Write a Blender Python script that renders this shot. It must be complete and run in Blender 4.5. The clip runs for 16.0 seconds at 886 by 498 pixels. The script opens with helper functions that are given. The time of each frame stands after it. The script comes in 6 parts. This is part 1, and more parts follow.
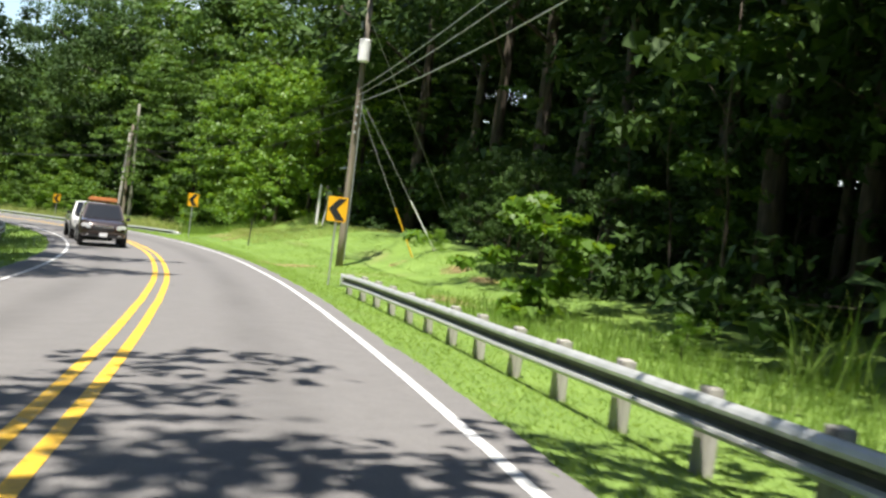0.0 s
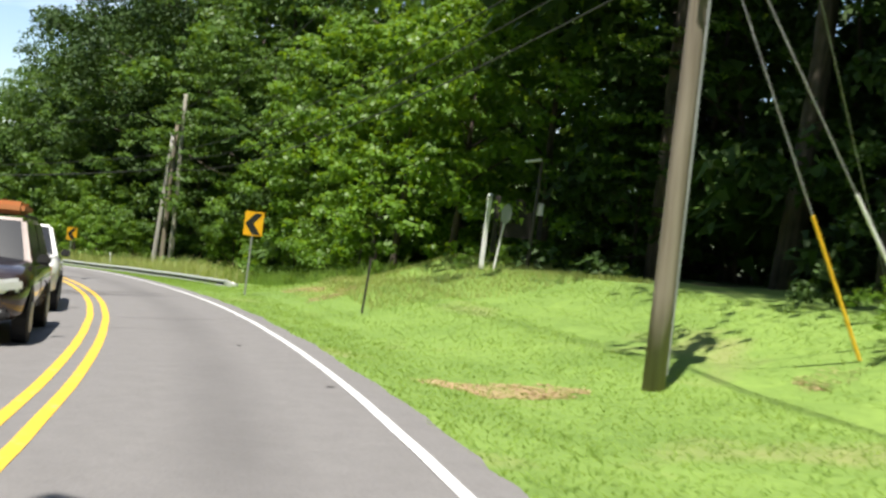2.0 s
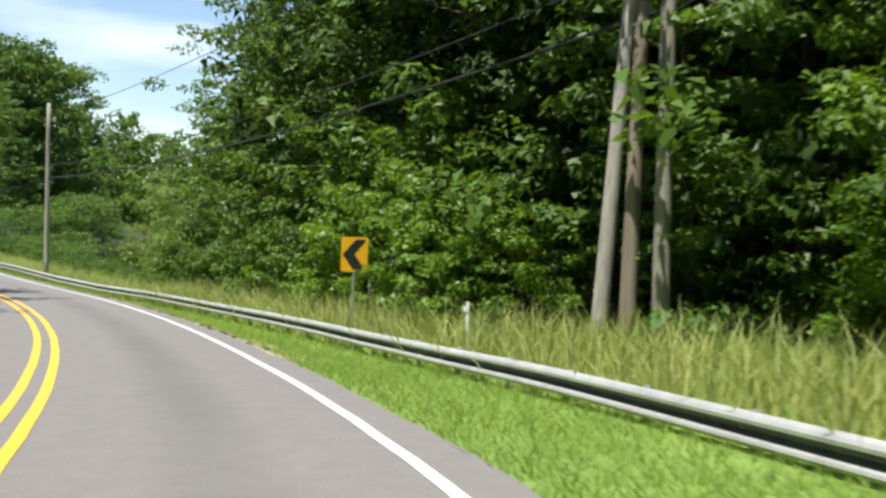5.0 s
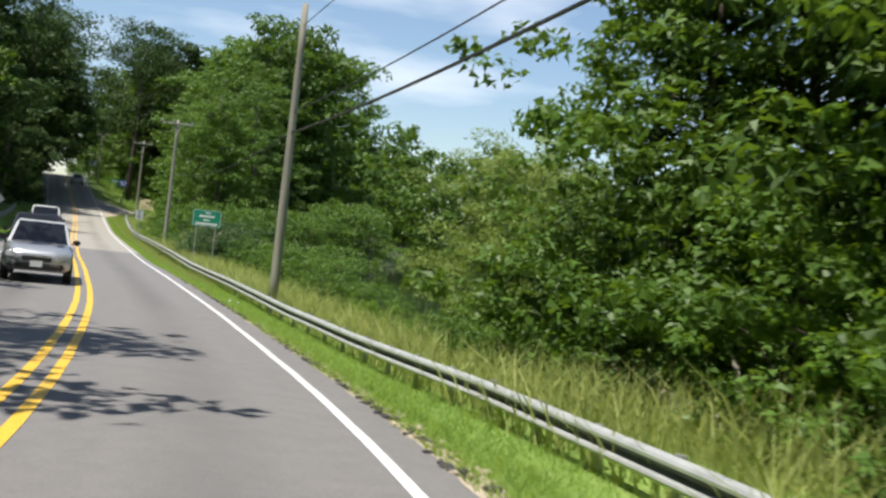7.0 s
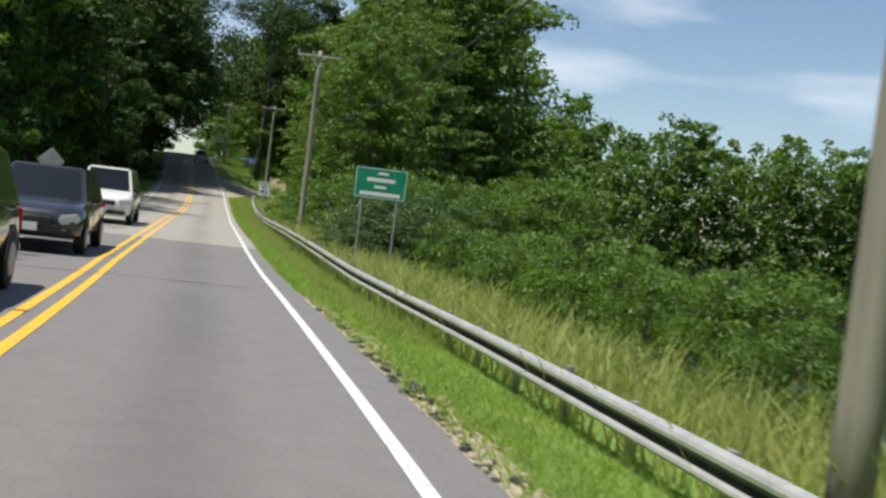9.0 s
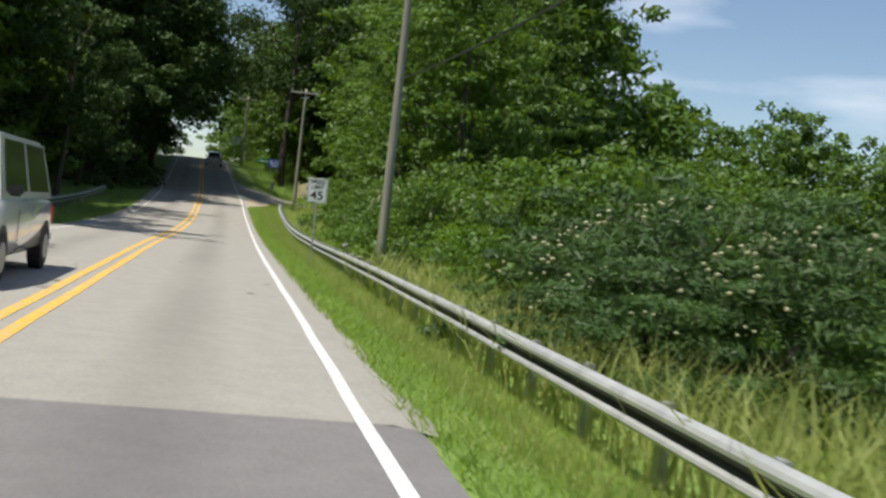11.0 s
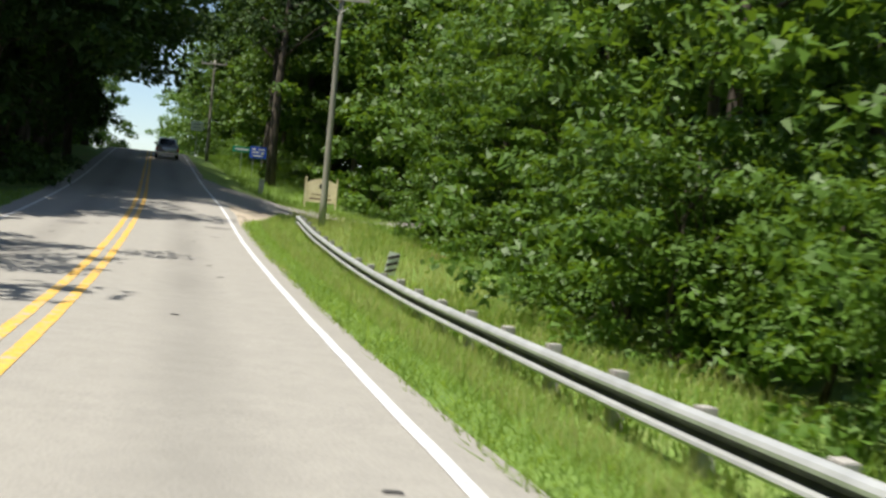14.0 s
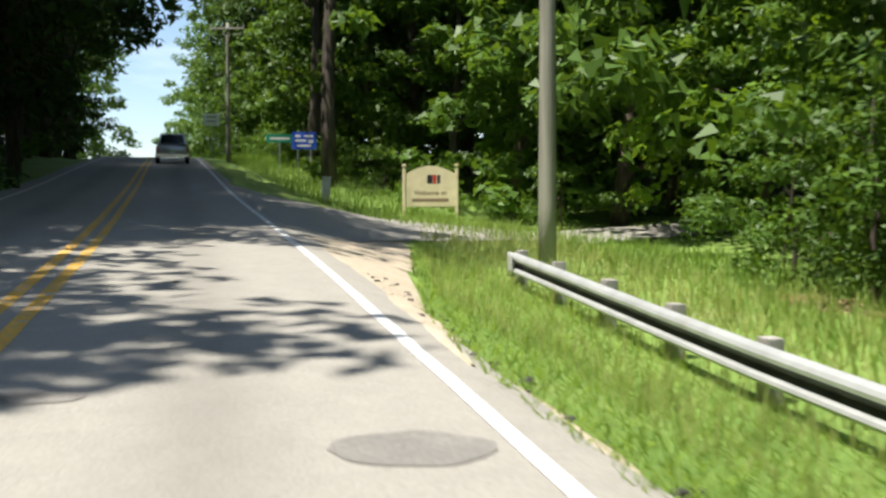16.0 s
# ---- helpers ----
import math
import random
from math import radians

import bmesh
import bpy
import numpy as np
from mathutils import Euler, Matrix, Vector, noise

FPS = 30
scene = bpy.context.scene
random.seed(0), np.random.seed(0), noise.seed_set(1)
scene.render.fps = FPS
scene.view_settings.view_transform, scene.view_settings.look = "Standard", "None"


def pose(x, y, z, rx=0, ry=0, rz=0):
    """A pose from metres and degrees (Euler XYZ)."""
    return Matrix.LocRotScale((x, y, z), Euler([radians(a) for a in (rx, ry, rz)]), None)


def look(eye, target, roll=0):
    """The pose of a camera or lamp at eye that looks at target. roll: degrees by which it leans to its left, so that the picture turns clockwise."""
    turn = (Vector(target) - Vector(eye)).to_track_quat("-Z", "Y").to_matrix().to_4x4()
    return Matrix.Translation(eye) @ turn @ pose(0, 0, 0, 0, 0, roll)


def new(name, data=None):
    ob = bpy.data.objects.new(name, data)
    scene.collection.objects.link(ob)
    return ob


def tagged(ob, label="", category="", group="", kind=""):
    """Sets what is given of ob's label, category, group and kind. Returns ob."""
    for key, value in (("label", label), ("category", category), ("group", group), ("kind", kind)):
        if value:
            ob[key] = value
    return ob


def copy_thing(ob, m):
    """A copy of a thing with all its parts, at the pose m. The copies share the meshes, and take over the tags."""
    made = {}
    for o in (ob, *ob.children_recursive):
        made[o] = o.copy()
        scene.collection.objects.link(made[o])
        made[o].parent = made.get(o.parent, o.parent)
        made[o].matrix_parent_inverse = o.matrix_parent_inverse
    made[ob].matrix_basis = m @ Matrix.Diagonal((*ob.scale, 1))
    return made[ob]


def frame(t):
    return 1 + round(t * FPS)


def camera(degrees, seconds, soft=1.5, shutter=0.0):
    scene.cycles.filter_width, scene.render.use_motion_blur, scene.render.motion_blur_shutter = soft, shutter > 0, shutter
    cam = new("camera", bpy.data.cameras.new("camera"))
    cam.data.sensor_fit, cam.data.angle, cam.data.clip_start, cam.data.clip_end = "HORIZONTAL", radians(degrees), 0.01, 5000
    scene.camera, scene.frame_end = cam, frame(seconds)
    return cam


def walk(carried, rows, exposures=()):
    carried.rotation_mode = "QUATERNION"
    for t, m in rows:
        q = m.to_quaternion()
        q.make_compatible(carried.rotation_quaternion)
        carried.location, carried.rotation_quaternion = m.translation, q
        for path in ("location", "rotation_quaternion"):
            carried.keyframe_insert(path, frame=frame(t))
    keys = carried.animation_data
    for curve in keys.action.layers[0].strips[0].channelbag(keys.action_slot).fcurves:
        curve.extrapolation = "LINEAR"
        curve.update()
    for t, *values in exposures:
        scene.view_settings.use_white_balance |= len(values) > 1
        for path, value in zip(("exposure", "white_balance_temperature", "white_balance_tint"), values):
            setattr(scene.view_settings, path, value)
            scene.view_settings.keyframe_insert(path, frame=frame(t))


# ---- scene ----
cam = camera(44.69, 16.0, soft=2.6, shutter=0.15)
PATH = [
    (0, (0.386, -2.481, 1.604), (0.4147, -0.4842, 1.4908), 6.85),
    (0.5, (-0.819, 5.070, 1.165), (-0.8299, 7.0672, 1.0669), 6.46),
    (1, (-2.199, 12.570, 0.725), (-2.2343, 14.5687, 0.6522), 5.90),
    (1.5, (-3.776, 20.154, 0.302), (-3.8662, 22.1516, 0.2613), 5.83),
    (2, (-5.449, 27.497, -0.132), (-5.5766, 29.4922, -0.1842), 6.08),
    (2.5, (-7.329, 34.635, -0.480), (-7.5128, 36.6253, -0.5426), 5.38),
    (3, (-9.575, 41.620, -0.838), (-9.8353, 43.6006, -0.9433), 5.76),
    (3.5, (-12.138, 48.777, -1.220), (-12.5261, 50.7379, -1.2892), 5.99),
    (5.8, (-28.582, 78.878, -2.997), (-29.4242, 80.6910, -3.0636), 3.61),
    (6, (-30.406, 81.201, -3.149), (-31.3065, 82.9864, -3.1911), 5.97),
    (6.5, (-35.047, 86.945, -3.525), (-36.0608, 88.6688, -3.5519), 6.24),
    (7, (-40.079, 92.564, -3.813), (-41.1845, 94.2304, -3.8242), 6.50),
    (7.5, (-45.336, 97.831, -4.059), (-46.4991, 99.4573, -4.0944), 5.76),
    (8, (-50.691, 102.744, -4.305), (-51.9049, 104.3332, -4.2902), 6.34),
    (8.5, (-56.130, 107.304, -4.505), (-57.3689, 108.8734, -4.5429), 6.73),
    (9, (-61.545, 111.696, -4.653), (-62.8357, 113.2227, -4.7124), 6.89),
    (9.2, (-63.684, 113.446, -4.700), (-64.9865, 114.9625, -4.7384), 6.10),
    (11.3, (-85.555, 130.070, -4.894), (-86.8713, 131.5753, -4.9431), 6.44),
    (11.5, (-87.910, 131.797, -4.898), (-89.2116, 133.3151, -4.9054), 7.62),
    (12, (-93.866, 136.151, -4.885), (-95.1812, 137.6568, -4.8390), 7.09),
    (12.5, (-99.849, 140.576, -4.906), (-101.0460, 142.1769, -4.9636), 7.09),
    (13, (-105.722, 144.977, -4.932), (-106.9134, 146.5815, -5.0010), 5.82),
    (13.5, (-111.529, 149.405, -4.955), (-112.7735, 150.9704, -4.9503), 6.57),
    (14, (-117.273, 153.849, -4.950), (-118.5277, 155.4059, -4.9828), 5.29),
    (14.5, (-122.986, 158.292, -4.906), (-124.2546, 159.8378, -4.8950), 2.99),
    (15, (-128.744, 162.656, -4.831), (-129.9943, 164.2162, -4.8805), 2.71),
    (15.5, (-134.420, 167.064, -4.616), (-135.6970, 168.6010, -4.6923), 0.47),
    (16, (-140.093, 171.406, -4.375), (-141.3797, 172.9360, -4.4291), -0.13),
]
EXPOSURES = [(0.0, 0.95), (1.0, 0.92), (2.0, 0.8), (3.5, 0.78), (6.0, 0.62), (7.5, 0.34), (9.0, 0.16), (11.5, 0.2), (13.5, 0.45), (15.0, 0.67), (16.0, 0.8)]
walk(cam, [(t, look(eye, target, roll)) for t, eye, target, roll in PATH], EXPOSURES)

# ---- daylight: high summer sun from behind and a little to the left of the first view ----
SUN_FROM = Vector((-0.27, -0.96, 0)).normalized()
SUN_ELEVATION = radians(69)
world = bpy.data.worlds.new("sky")
scene.world = world
world.use_nodes = True
wn, wl = world.node_tree.nodes, world.node_tree.links
sky = wn.new("ShaderNodeTexSky")
sky.sky_type, sky.sun_disc = "NISHITA", False
sky.sun_elevation = SUN_ELEVATION
sky.sun_rotation = math.atan2(SUN_FROM.x, SUN_FROM.y)
sky.air_density, sky.dust_density, sky.ozone_density = 1.0, 0.35, 1.6
# thin high clouds
wco = wn.new("ShaderNodeTexCoord")
wmap = wn.new("ShaderNodeMapping")
wmap.inputs["Scale"].default_value = (1.6, 1.6, 7.0)
wnoise = wn.new("ShaderNodeTexNoise")
wnoise.inputs["Scale"].default_value, wnoise.inputs["Detail"].default_value = 2.2, 6.0
wramp = wn.new("ShaderNodeValToRGB")
wramp.color_ramp.elements[0].position, wramp.color_ramp.elements[1].position = 0.5, 0.78
wramp.color_ramp.elements[1].color = (0.75, 0.75, 0.75, 1)
wmix = wn.new("ShaderNodeMix")
wmix.data_type = "RGBA"
wmix.inputs["B"].default_value = (8.5, 8.9, 9.6, 1)
wl.new(wco.outputs["Generated"], wmap.inputs["Vector"])
wl.new(wmap.outputs["Vector"], wnoise.inputs["Vector"])
wl.new(wnoise.outputs["Fac"], wramp.inputs["Fac"])
wl.new(wramp.outputs["Color"], wmix.inputs["Factor"])
wl.new(sky.outputs["Color"], wmix.inputs["A"])
wl.new(wmix.outputs["Result"], wn["Background"].inputs["Color"])
wn["Background"].inputs["Strength"].default_value = 0.105
sun_data = bpy.data.lights.new("sun", "SUN")
sun_data.energy, sun_data.angle, sun_data.color = 5.0, radians(0.53), (1.0, 0.95, 0.86)
sun = new("sun", sun_data)
sun_way = SUN_FROM * math.cos(SUN_ELEVATION) + Vector((0, 0, math.sin(SUN_ELEVATION)))
sun.matrix_world = look(sun_way * 300, (0, 0, 0))


# ---- materials ----
def material(name, dark, light, scale=6.0, rough=0.8, bump=0.3, metal=0.0, coarse=0.0, island=0.0, per_object=0.0, through_leaf=0.0,
             third=None, third_scale=0.4, third_at=(0.5, 0.65), spec=0.5, stretch=(1, 1, 1)):
    """Two noise scales between a dark and a light base colour; third: patches of a third colour."""
    m = bpy.data.materials.new(name)
    m.use_nodes = True
    n, l = m.node_tree.nodes, m.node_tree.links
    b = n["Principled BSDF"]
    co = n.new("ShaderNodeTexCoord")
    mp = n.new("ShaderNodeMapping")
    mp.inputs["Scale"].default_value = stretch
    l.new(co.outputs["Object"], mp.inputs["Vector"])
    fine = n.new("ShaderNodeTexNoise")
    fine.inputs["Scale"].default_value, fine.inputs["Detail"].default_value = scale, 5.0
    l.new(mp.outputs["Vector"], fine.inputs["Vector"])
    fac = fine.outputs["Fac"]
    stretchf = n.new("ShaderNodeMapRange")
    stretchf.inputs["From Min"].default_value, stretchf.inputs["From Max"].default_value = 0.3, 0.7
    l.new(fac, stretchf.inputs["Value"])
    fac = stretchf.outputs["Result"]

    def blend(a, value, weight):
        mx = n.new("ShaderNodeMix")
        mx.data_type = "FLOAT"
        mx.inputs["Factor"].default_value = weight
        l.new(a, mx.inputs["A"])
        l.new(value, mx.inputs["B"])
        return mx.outputs["Result"]

    if coarse:
        big = n.new("ShaderNodeTexNoise")
        big.inputs["Scale"].default_value, big.inputs["Detail"].default_value = scale * 0.09, 3.0
        l.new(mp.outputs["Vector"], big.inputs["Vector"])
        bigr = n.new("ShaderNodeMapRange")
        bigr.inputs["From Min"].default_value, bigr.inputs["From Max"].default_value = 0.35, 0.65
        l.new(big.outputs["Fac"], bigr.inputs["Value"])
        fac = blend(fac, bigr.outputs["Result"], coarse)
    if island:
        geo = n.new("ShaderNodeNewGeometry")
        fac = blend(fac, geo.outputs["Random Per Island"], island)
    if per_object:
        info = n.new("ShaderNodeObjectInfo")
        fac = blend(fac, info.outputs["Random"], per_object)
    ramp = n.new("ShaderNodeMix")
    ramp.data_type = "RGBA"
    ramp.inputs["A"].default_value, ramp.inputs["B"].default_value = (*dark, 1), (*light, 1)
    l.new(fac, ramp.inputs["Factor"])
    colour = ramp.outputs["Result"]
    if third:
        spot = n.new("ShaderNodeTexNoise")
        spot.inputs["Scale"].default_value, spot.inputs["Detail"].default_value = third_scale, 4.0
        l.new(mp.outputs["Vector"], spot.inputs["Vector"])
        spr = n.new("ShaderNodeMapRange")
        spr.inputs["From Min"].default_value, spr.inputs["From Max"].default_value = third_at
        l.new(spot.outputs["Fac"], spr.inputs["Value"])
        mx = n.new("ShaderNodeMix")
        mx.data_type = "RGBA"
        l.new(spr.outputs["Result"], mx.inputs["Factor"])
        l.new(colour, mx.inputs["A"])
        mx.inputs["B"].default_value = (*third, 1)
        colour = mx.outputs["Result"]
    l.new(colour, b.inputs["Base Color"])
    b.inputs["Roughness"].default_value, b.inputs["Metallic"].default_value = rough, metal
    b.inputs["Specular IOR Level"].default_value = spec
    if bump:
        bp = n.new("ShaderNodeBump")
        bp.inputs["Strength"].default_value, bp.inputs["Distance"].default_value = bump, 0.02
        l.new(fine.outputs["Fac"], bp.inputs["Height"])
        l.new(bp.outputs["Normal"], b.inputs["Normal"])
    if through_leaf:
        tr = n.new("ShaderNodeBsdfTranslucent")
        hs = n.new("ShaderNodeHueSaturation")
        hs.inputs["Hue"].default_value, hs.inputs["Saturation"].default_value, hs.inputs["Value"].default_value = 0.475, 1.1, 1.5
        l.new(colour, hs.inputs["Color"])
        l.new(hs.outputs["Color"], tr.inputs["Color"])
        ms = n.new("ShaderNodeMixShader")
        ms.inputs["Fac"].default_value = through_leaf
        l.new(b.outputs["BSDF"], ms.inputs[1])
        l.new(tr.outputs["BSDF"], ms.inputs[2])
        l.new(ms.outputs["Shader"], n["Material Output"].inputs["Surface"])
    return m


def road_material(name, dark, light, worn):
    """Asphalt: aggregate, mottling, and wheel tracks that follow the road through the u of the mesh (metres from the middle line)."""
    m = material(name, dark, light, scale=38.0, rough=0.86, bump=0.35, coarse=0.25)
    n, l = m.node_tree.nodes, m.node_tree.links
    b = n["Principled BSDF"]
    base = b.inputs["Base Color"].links[0].from_socket
    at = n.new("ShaderNodeAttribute")
    at.attribute_name = "across"
    wave = n.new("ShaderNodeMath")
    wave.operation = "ABSOLUTE"
    l.new(at.outputs["Fac"], wave.inputs[0])
    off = n.new("ShaderNodeMath")
    off.operation = "SUBTRACT"
    off.inputs[1].default_value = 1.62
    l.new(wave.outputs[0], off.inputs[0])
    ab = n.new("ShaderNodeMath")
    ab.operation = "ABSOLUTE"
    l.new(off.outputs[0], ab.inputs[0])
    band = n.new("ShaderNodeMapRange")
    band.inputs["From Min"].default_value, band.inputs["From Max"].default_value = 0.1, 0.6
    band.inputs["To Min"].default_value, band.inputs["To Max"].default_value = worn, 0.0
    l.new(ab.outputs[0], band.inputs["Value"])
    co = n.new("ShaderNodeTexCoord")
    ns = n.new("ShaderNodeTexNoise")
    ns.inputs["Scale"].default_value, ns.inputs["Detail"].default_value = 0.22, 3.0
    l.new(co.outputs["Object"], ns.inputs["Vector"])
    mul = n.new("ShaderNodeMath")
    mul.operation = "MULTIPLY"
    l.new(band.outputs["Result"], mul.inputs[0])
    l.new(ns.outputs["Fac"], mul.inputs[1])
    mx = n.new("ShaderNodeMix")
    mx.data_type = "RGBA"
    l.new(mul.outputs[0], mx.inputs["Factor"])
    l.new(base, mx.inputs["A"])
    mx.inputs["B"].default_value = (dark[0] * 0.45, dark[1] * 0.45, dark[2] * 0.45, 1)
    l.new(mx.outputs["Result"], b.inputs["Base Color"])
    return m


ASPHALT = road_material("asphalt", (0.145, 0.138, 0.136), (0.205, 0.196, 0.192), 0.55)
ASPHALT_OLD = road_material("sun-bleached asphalt", (0.25, 0.236, 0.208), (0.355, 0.335, 0.292), 0.55)
WHITE_LINE = material("worn white road paint", (0.5, 0.5, 0.5), (0.74, 0.74, 0.73), 20, 0.6, 0.2, third=(0.4, 0.39, 0.38), third_scale=9.0, third_at=(0.62, 0.72))
YELLOW_LINE = material("worn yellow road paint", (0.62, 0.36, 0.025), (0.8, 0.5, 0.04), 20, 0.6, 0.2, third=(0.4, 0.33, 0.2), third_scale=7.0, third_at=(0.6, 0.72))
YELLOW_OLD = material("faded orange road paint", (0.56, 0.31, 0.05), (0.78, 0.48, 0.08), 16, 0.7, 0.2, third=(0.42, 0.36, 0.28), third_scale=6.0, third_at=(0.52, 0.66))
CRACK = material("tar and cracks", (0.03, 0.028, 0.028), (0.07, 0.065, 0.06), 20, 0.8, 0.2)
TURF = material("mown grass", (0.11, 0.19, 0.032), (0.2, 0.305, 0.058), 5.0, 0.9, 0.6, coarse=0.45, third=(0.24, 0.26, 0.09), third_scale=0.35, third_at=(0.6, 0.75))
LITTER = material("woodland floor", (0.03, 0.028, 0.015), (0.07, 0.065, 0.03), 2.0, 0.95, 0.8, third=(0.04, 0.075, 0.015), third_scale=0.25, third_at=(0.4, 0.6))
SAND = material("sandy shoulder", (0.34, 0.28, 0.2), (0.54, 0.46, 0.35), 14.0, 0.95, 0.7, coarse=0.3)
CLAY = material("bare clay soil", (0.34, 0.23, 0.12), (0.52, 0.38, 0.22), 9.0, 0.95, 0.7, coarse=0.4)
BLADE = material("grass blades", (0.13, 0.22, 0.037), (0.26, 0.39, 0.085), 3.0, 0.7, 0, island=0.5, through_leaf=0.5)
DRY_BLADE = material("seeding grass blades", (0.2, 0.27, 0.06), (0.45, 0.47, 0.18), 3.0, 0.7, 0, island=0.6, through_leaf=0.45)
LEAF = material("broad leaves", (0.04, 0.085, 0.014), (0.13, 0.24, 0.036), 0.5, 0.5, 0, island=0.5, per_object=0.25, through_leaf=0.34, spec=0.35)
# shaded copy of the broad leaves: forest gloom put into the base colour
LEAF_SHADED = material("forest leaves darkened for shade", (0.02, 0.044, 0.01), (0.06, 0.115, 0.02), 0.5, 0.6, 0, island=0.5, per_object=0.3, through_leaf=0.16, spec=0.25)
LEAF_FRESH = material("fresh light leaves", (0.06, 0.13, 0.016), (0.18, 0.32, 0.04), 0.5, 0.45, 0, island=0.55, per_object=0.2, through_leaf=0.42, spec=0.35)
LEAF_MIMOSA = material("deep green feathery leaves", (0.025, 0.06, 0.016), (0.085, 0.16, 0.04), 0.5, 0.55, 0, island=0.5, through_leaf=0.25, spec=0.3)
LEAF_WILLOW = material("grey-green willow leaves", (0.11, 0.17, 0.035), (0.25, 0.34, 0.085), 0.5, 0.55, 0, island=0.6, through_leaf=0.3, spec=0.3)
FLOWER = material("cream flower plumes", (0.34, 0.34, 0.19), (0.62, 0.6, 0.4), 30, 0.8, 0.5, island=0.2, through_leaf=0.2)
BARK = material("grey-brown bark", (0.04, 0.032, 0.024), (0.13, 0.105, 0.08), 7.0, 0.95, 0.9, stretch=(1, 1, 0.2))
POLE_WOOD = material("weathered pole timber", (0.13, 0.105, 0.075), (0.27, 0.235, 0.18), 9.0, 0.9, 0.7, stretch=(1, 1, 0.06), coarse=0.3)
POLE_GREEN = material("grey-green treated timber", (0.17, 0.165, 0.13), (0.33, 0.32, 0.26), 9.0, 0.9, 0.6, stretch=(1, 1, 0.06), coarse=0.3)
POST_WOOD = material("grey weathered timber", (0.26, 0.245, 0.22), (0.45, 0.43, 0.39), 14.0, 0.9, 0.6, stretch=(1, 1, 0.15))
ZINC = material("galvanised steel", (0.42, 0.43, 0.42), (0.56, 0.57, 0.56), 3.0, 0.45, 0.06, metal=0.35, third=(0.34, 0.33, 0.3), third_scale=1.1, third_at=(0.62, 0.8))
ZINC_SHADED = material("galvanised steel darkened for groove shade", (0.045, 0.047, 0.046), (0.1, 0.1, 0.095), 4.0, 0.55, 0.08, metal=0.3)
STEEL = material("dull steel", (0.3, 0.31, 0.31), (0.5, 0.51, 0.5), 8.0, 0.5, 0.1, metal=0.6)
WIRE = material("dark cable", (0.02, 0.02, 0.02), (0.05, 0.05, 0.05), 4.0, 0.7, 0)
WIRE_PALE = material("bare aluminium cable", (0.35, 0.35, 0.35), (0.5, 0.5, 0.5), 4.0, 0.5, 0, metal=0.5)
SIGN_ORANGE = material("orange-yellow retroreflective sheet", (0.86, 0.42, 0.012), (0.92, 0.48, 0.02), 2.0, 0.4, 0)
SIGN_BLACK = material("black sheet", (0.012, 0.012, 0.014), (0.025, 0.025, 0.028), 2.0, 0.5, 0)
SIGN_WHITE = material("white reflective sheet", (0.72, 0.73, 0.73), (0.82, 0.83, 0.83), 2.0, 0.45, 0)
SIGN_GREEN = material("green reflective sheet", (0.005, 0.2, 0.12), (0.01, 0.27, 0.165), 2.0, 0.45, 0)
SIGN_BLUE = material("blue reflective sheet", (0.02, 0.07, 0.5), (0.03, 0.1, 0.62), 2.0, 0.45, 0)
CREAM = material("cream painted board", (0.62, 0.52, 0.33), (0.74, 0.64, 0.43), 3.0, 0.6, 0.1)
CREAM_TEXT = material("brown lettering paint", (0.2, 0.13, 0.09), (0.27, 0.18, 0.12), 3.0, 0.6, 0)
WHITE_PAINT = material("white paint", (0.7, 0.7, 0.68), (0.82, 0.82, 0.8), 4.0, 0.5, 0.1)
GREY_PAINT = material("grey paint", (0.25, 0.27, 0.27), (0.36, 0.38, 0.38), 3.0, 0.6, 0.1)
DARK_PAINT = material("dark brown paint", (0.03, 0.026, 0.022), (0.06, 0.05, 0.045), 3.0, 0.6, 0.1)
GUARD_YELLOW = material("yellow plastic", (0.75, 0.42, 0.02), (0.85, 0.52, 0.03), 3.0, 0.5, 0)
RED = material("red paint", (0.4, 0.03, 0.03), (0.5, 0.05, 0.04), 3.0, 0.5, 0)
LOG = material("bleached dead wood", (0.26, 0.23, 0.18), (0.46, 0.42, 0.35), 7.0, 0.9, 0.8, stretch=(0.2, 1, 1))


def plain(name, colour, rough=0.4, metal=0.0, coat=0.0, alpha_glass=False):
    m = bpy.data.materials.new(name)
    m.use_nodes = True
    b = m.node_tree.nodes["Principled BSDF"]
    b.inputs["Base Color"].default_value = (*colour, 1)
    b.inputs["Roughness"].default_value, b.inputs["Metallic"].default_value = rough, metal
    b.inputs["Coat Weight"].default_value = coat
    if alpha_glass:
        b.inputs["IOR"].default_value = 1.5
    return m


RUBBER = plain("tyre rubber", (0.016, 0.016, 0.017), 0.85)
GLASS = plain("tinted car glass", (0.01, 0.012, 0.015), 0.12, 0.0, 0.0)
CHROME = plain("chrome", (0.75, 0.76, 0.78), 0.15, 1.0)
LAMP_CLEAR = plain("clear headlamp", (0.75, 0.76, 0.78), 0.12, 0.3, 1.0)
LAMP_RED = plain("red tail lamp", (0.4, 0.01, 0.01), 0.2, 0.0, 1.0)
BLACK_TRIM = plain("black plastic trim", (0.02, 0.02, 0.021), 0.6)
PLATE = plain("number plate", (0.7, 0.71, 0.72), 0.5)
WATER = bpy.data.materials.new("still lake water")
WATER.use_nodes = True
wb = WATER.node_tree.nodes["Principled BSDF"]
wb.inputs["Base Color"].default_value = (0.012, 0.018, 0.012, 1)
wb.inputs["Roughness"].default_value, wb.inputs["IOR"].default_value = 0.06, 1.33
wbn = WATER.node_tree.nodes.new("ShaderNodeTexNoise")
wbn.inputs["Scale"].default_value = 0.8
wbb = WATER.node_tree.nodes.new("ShaderNodeBump")
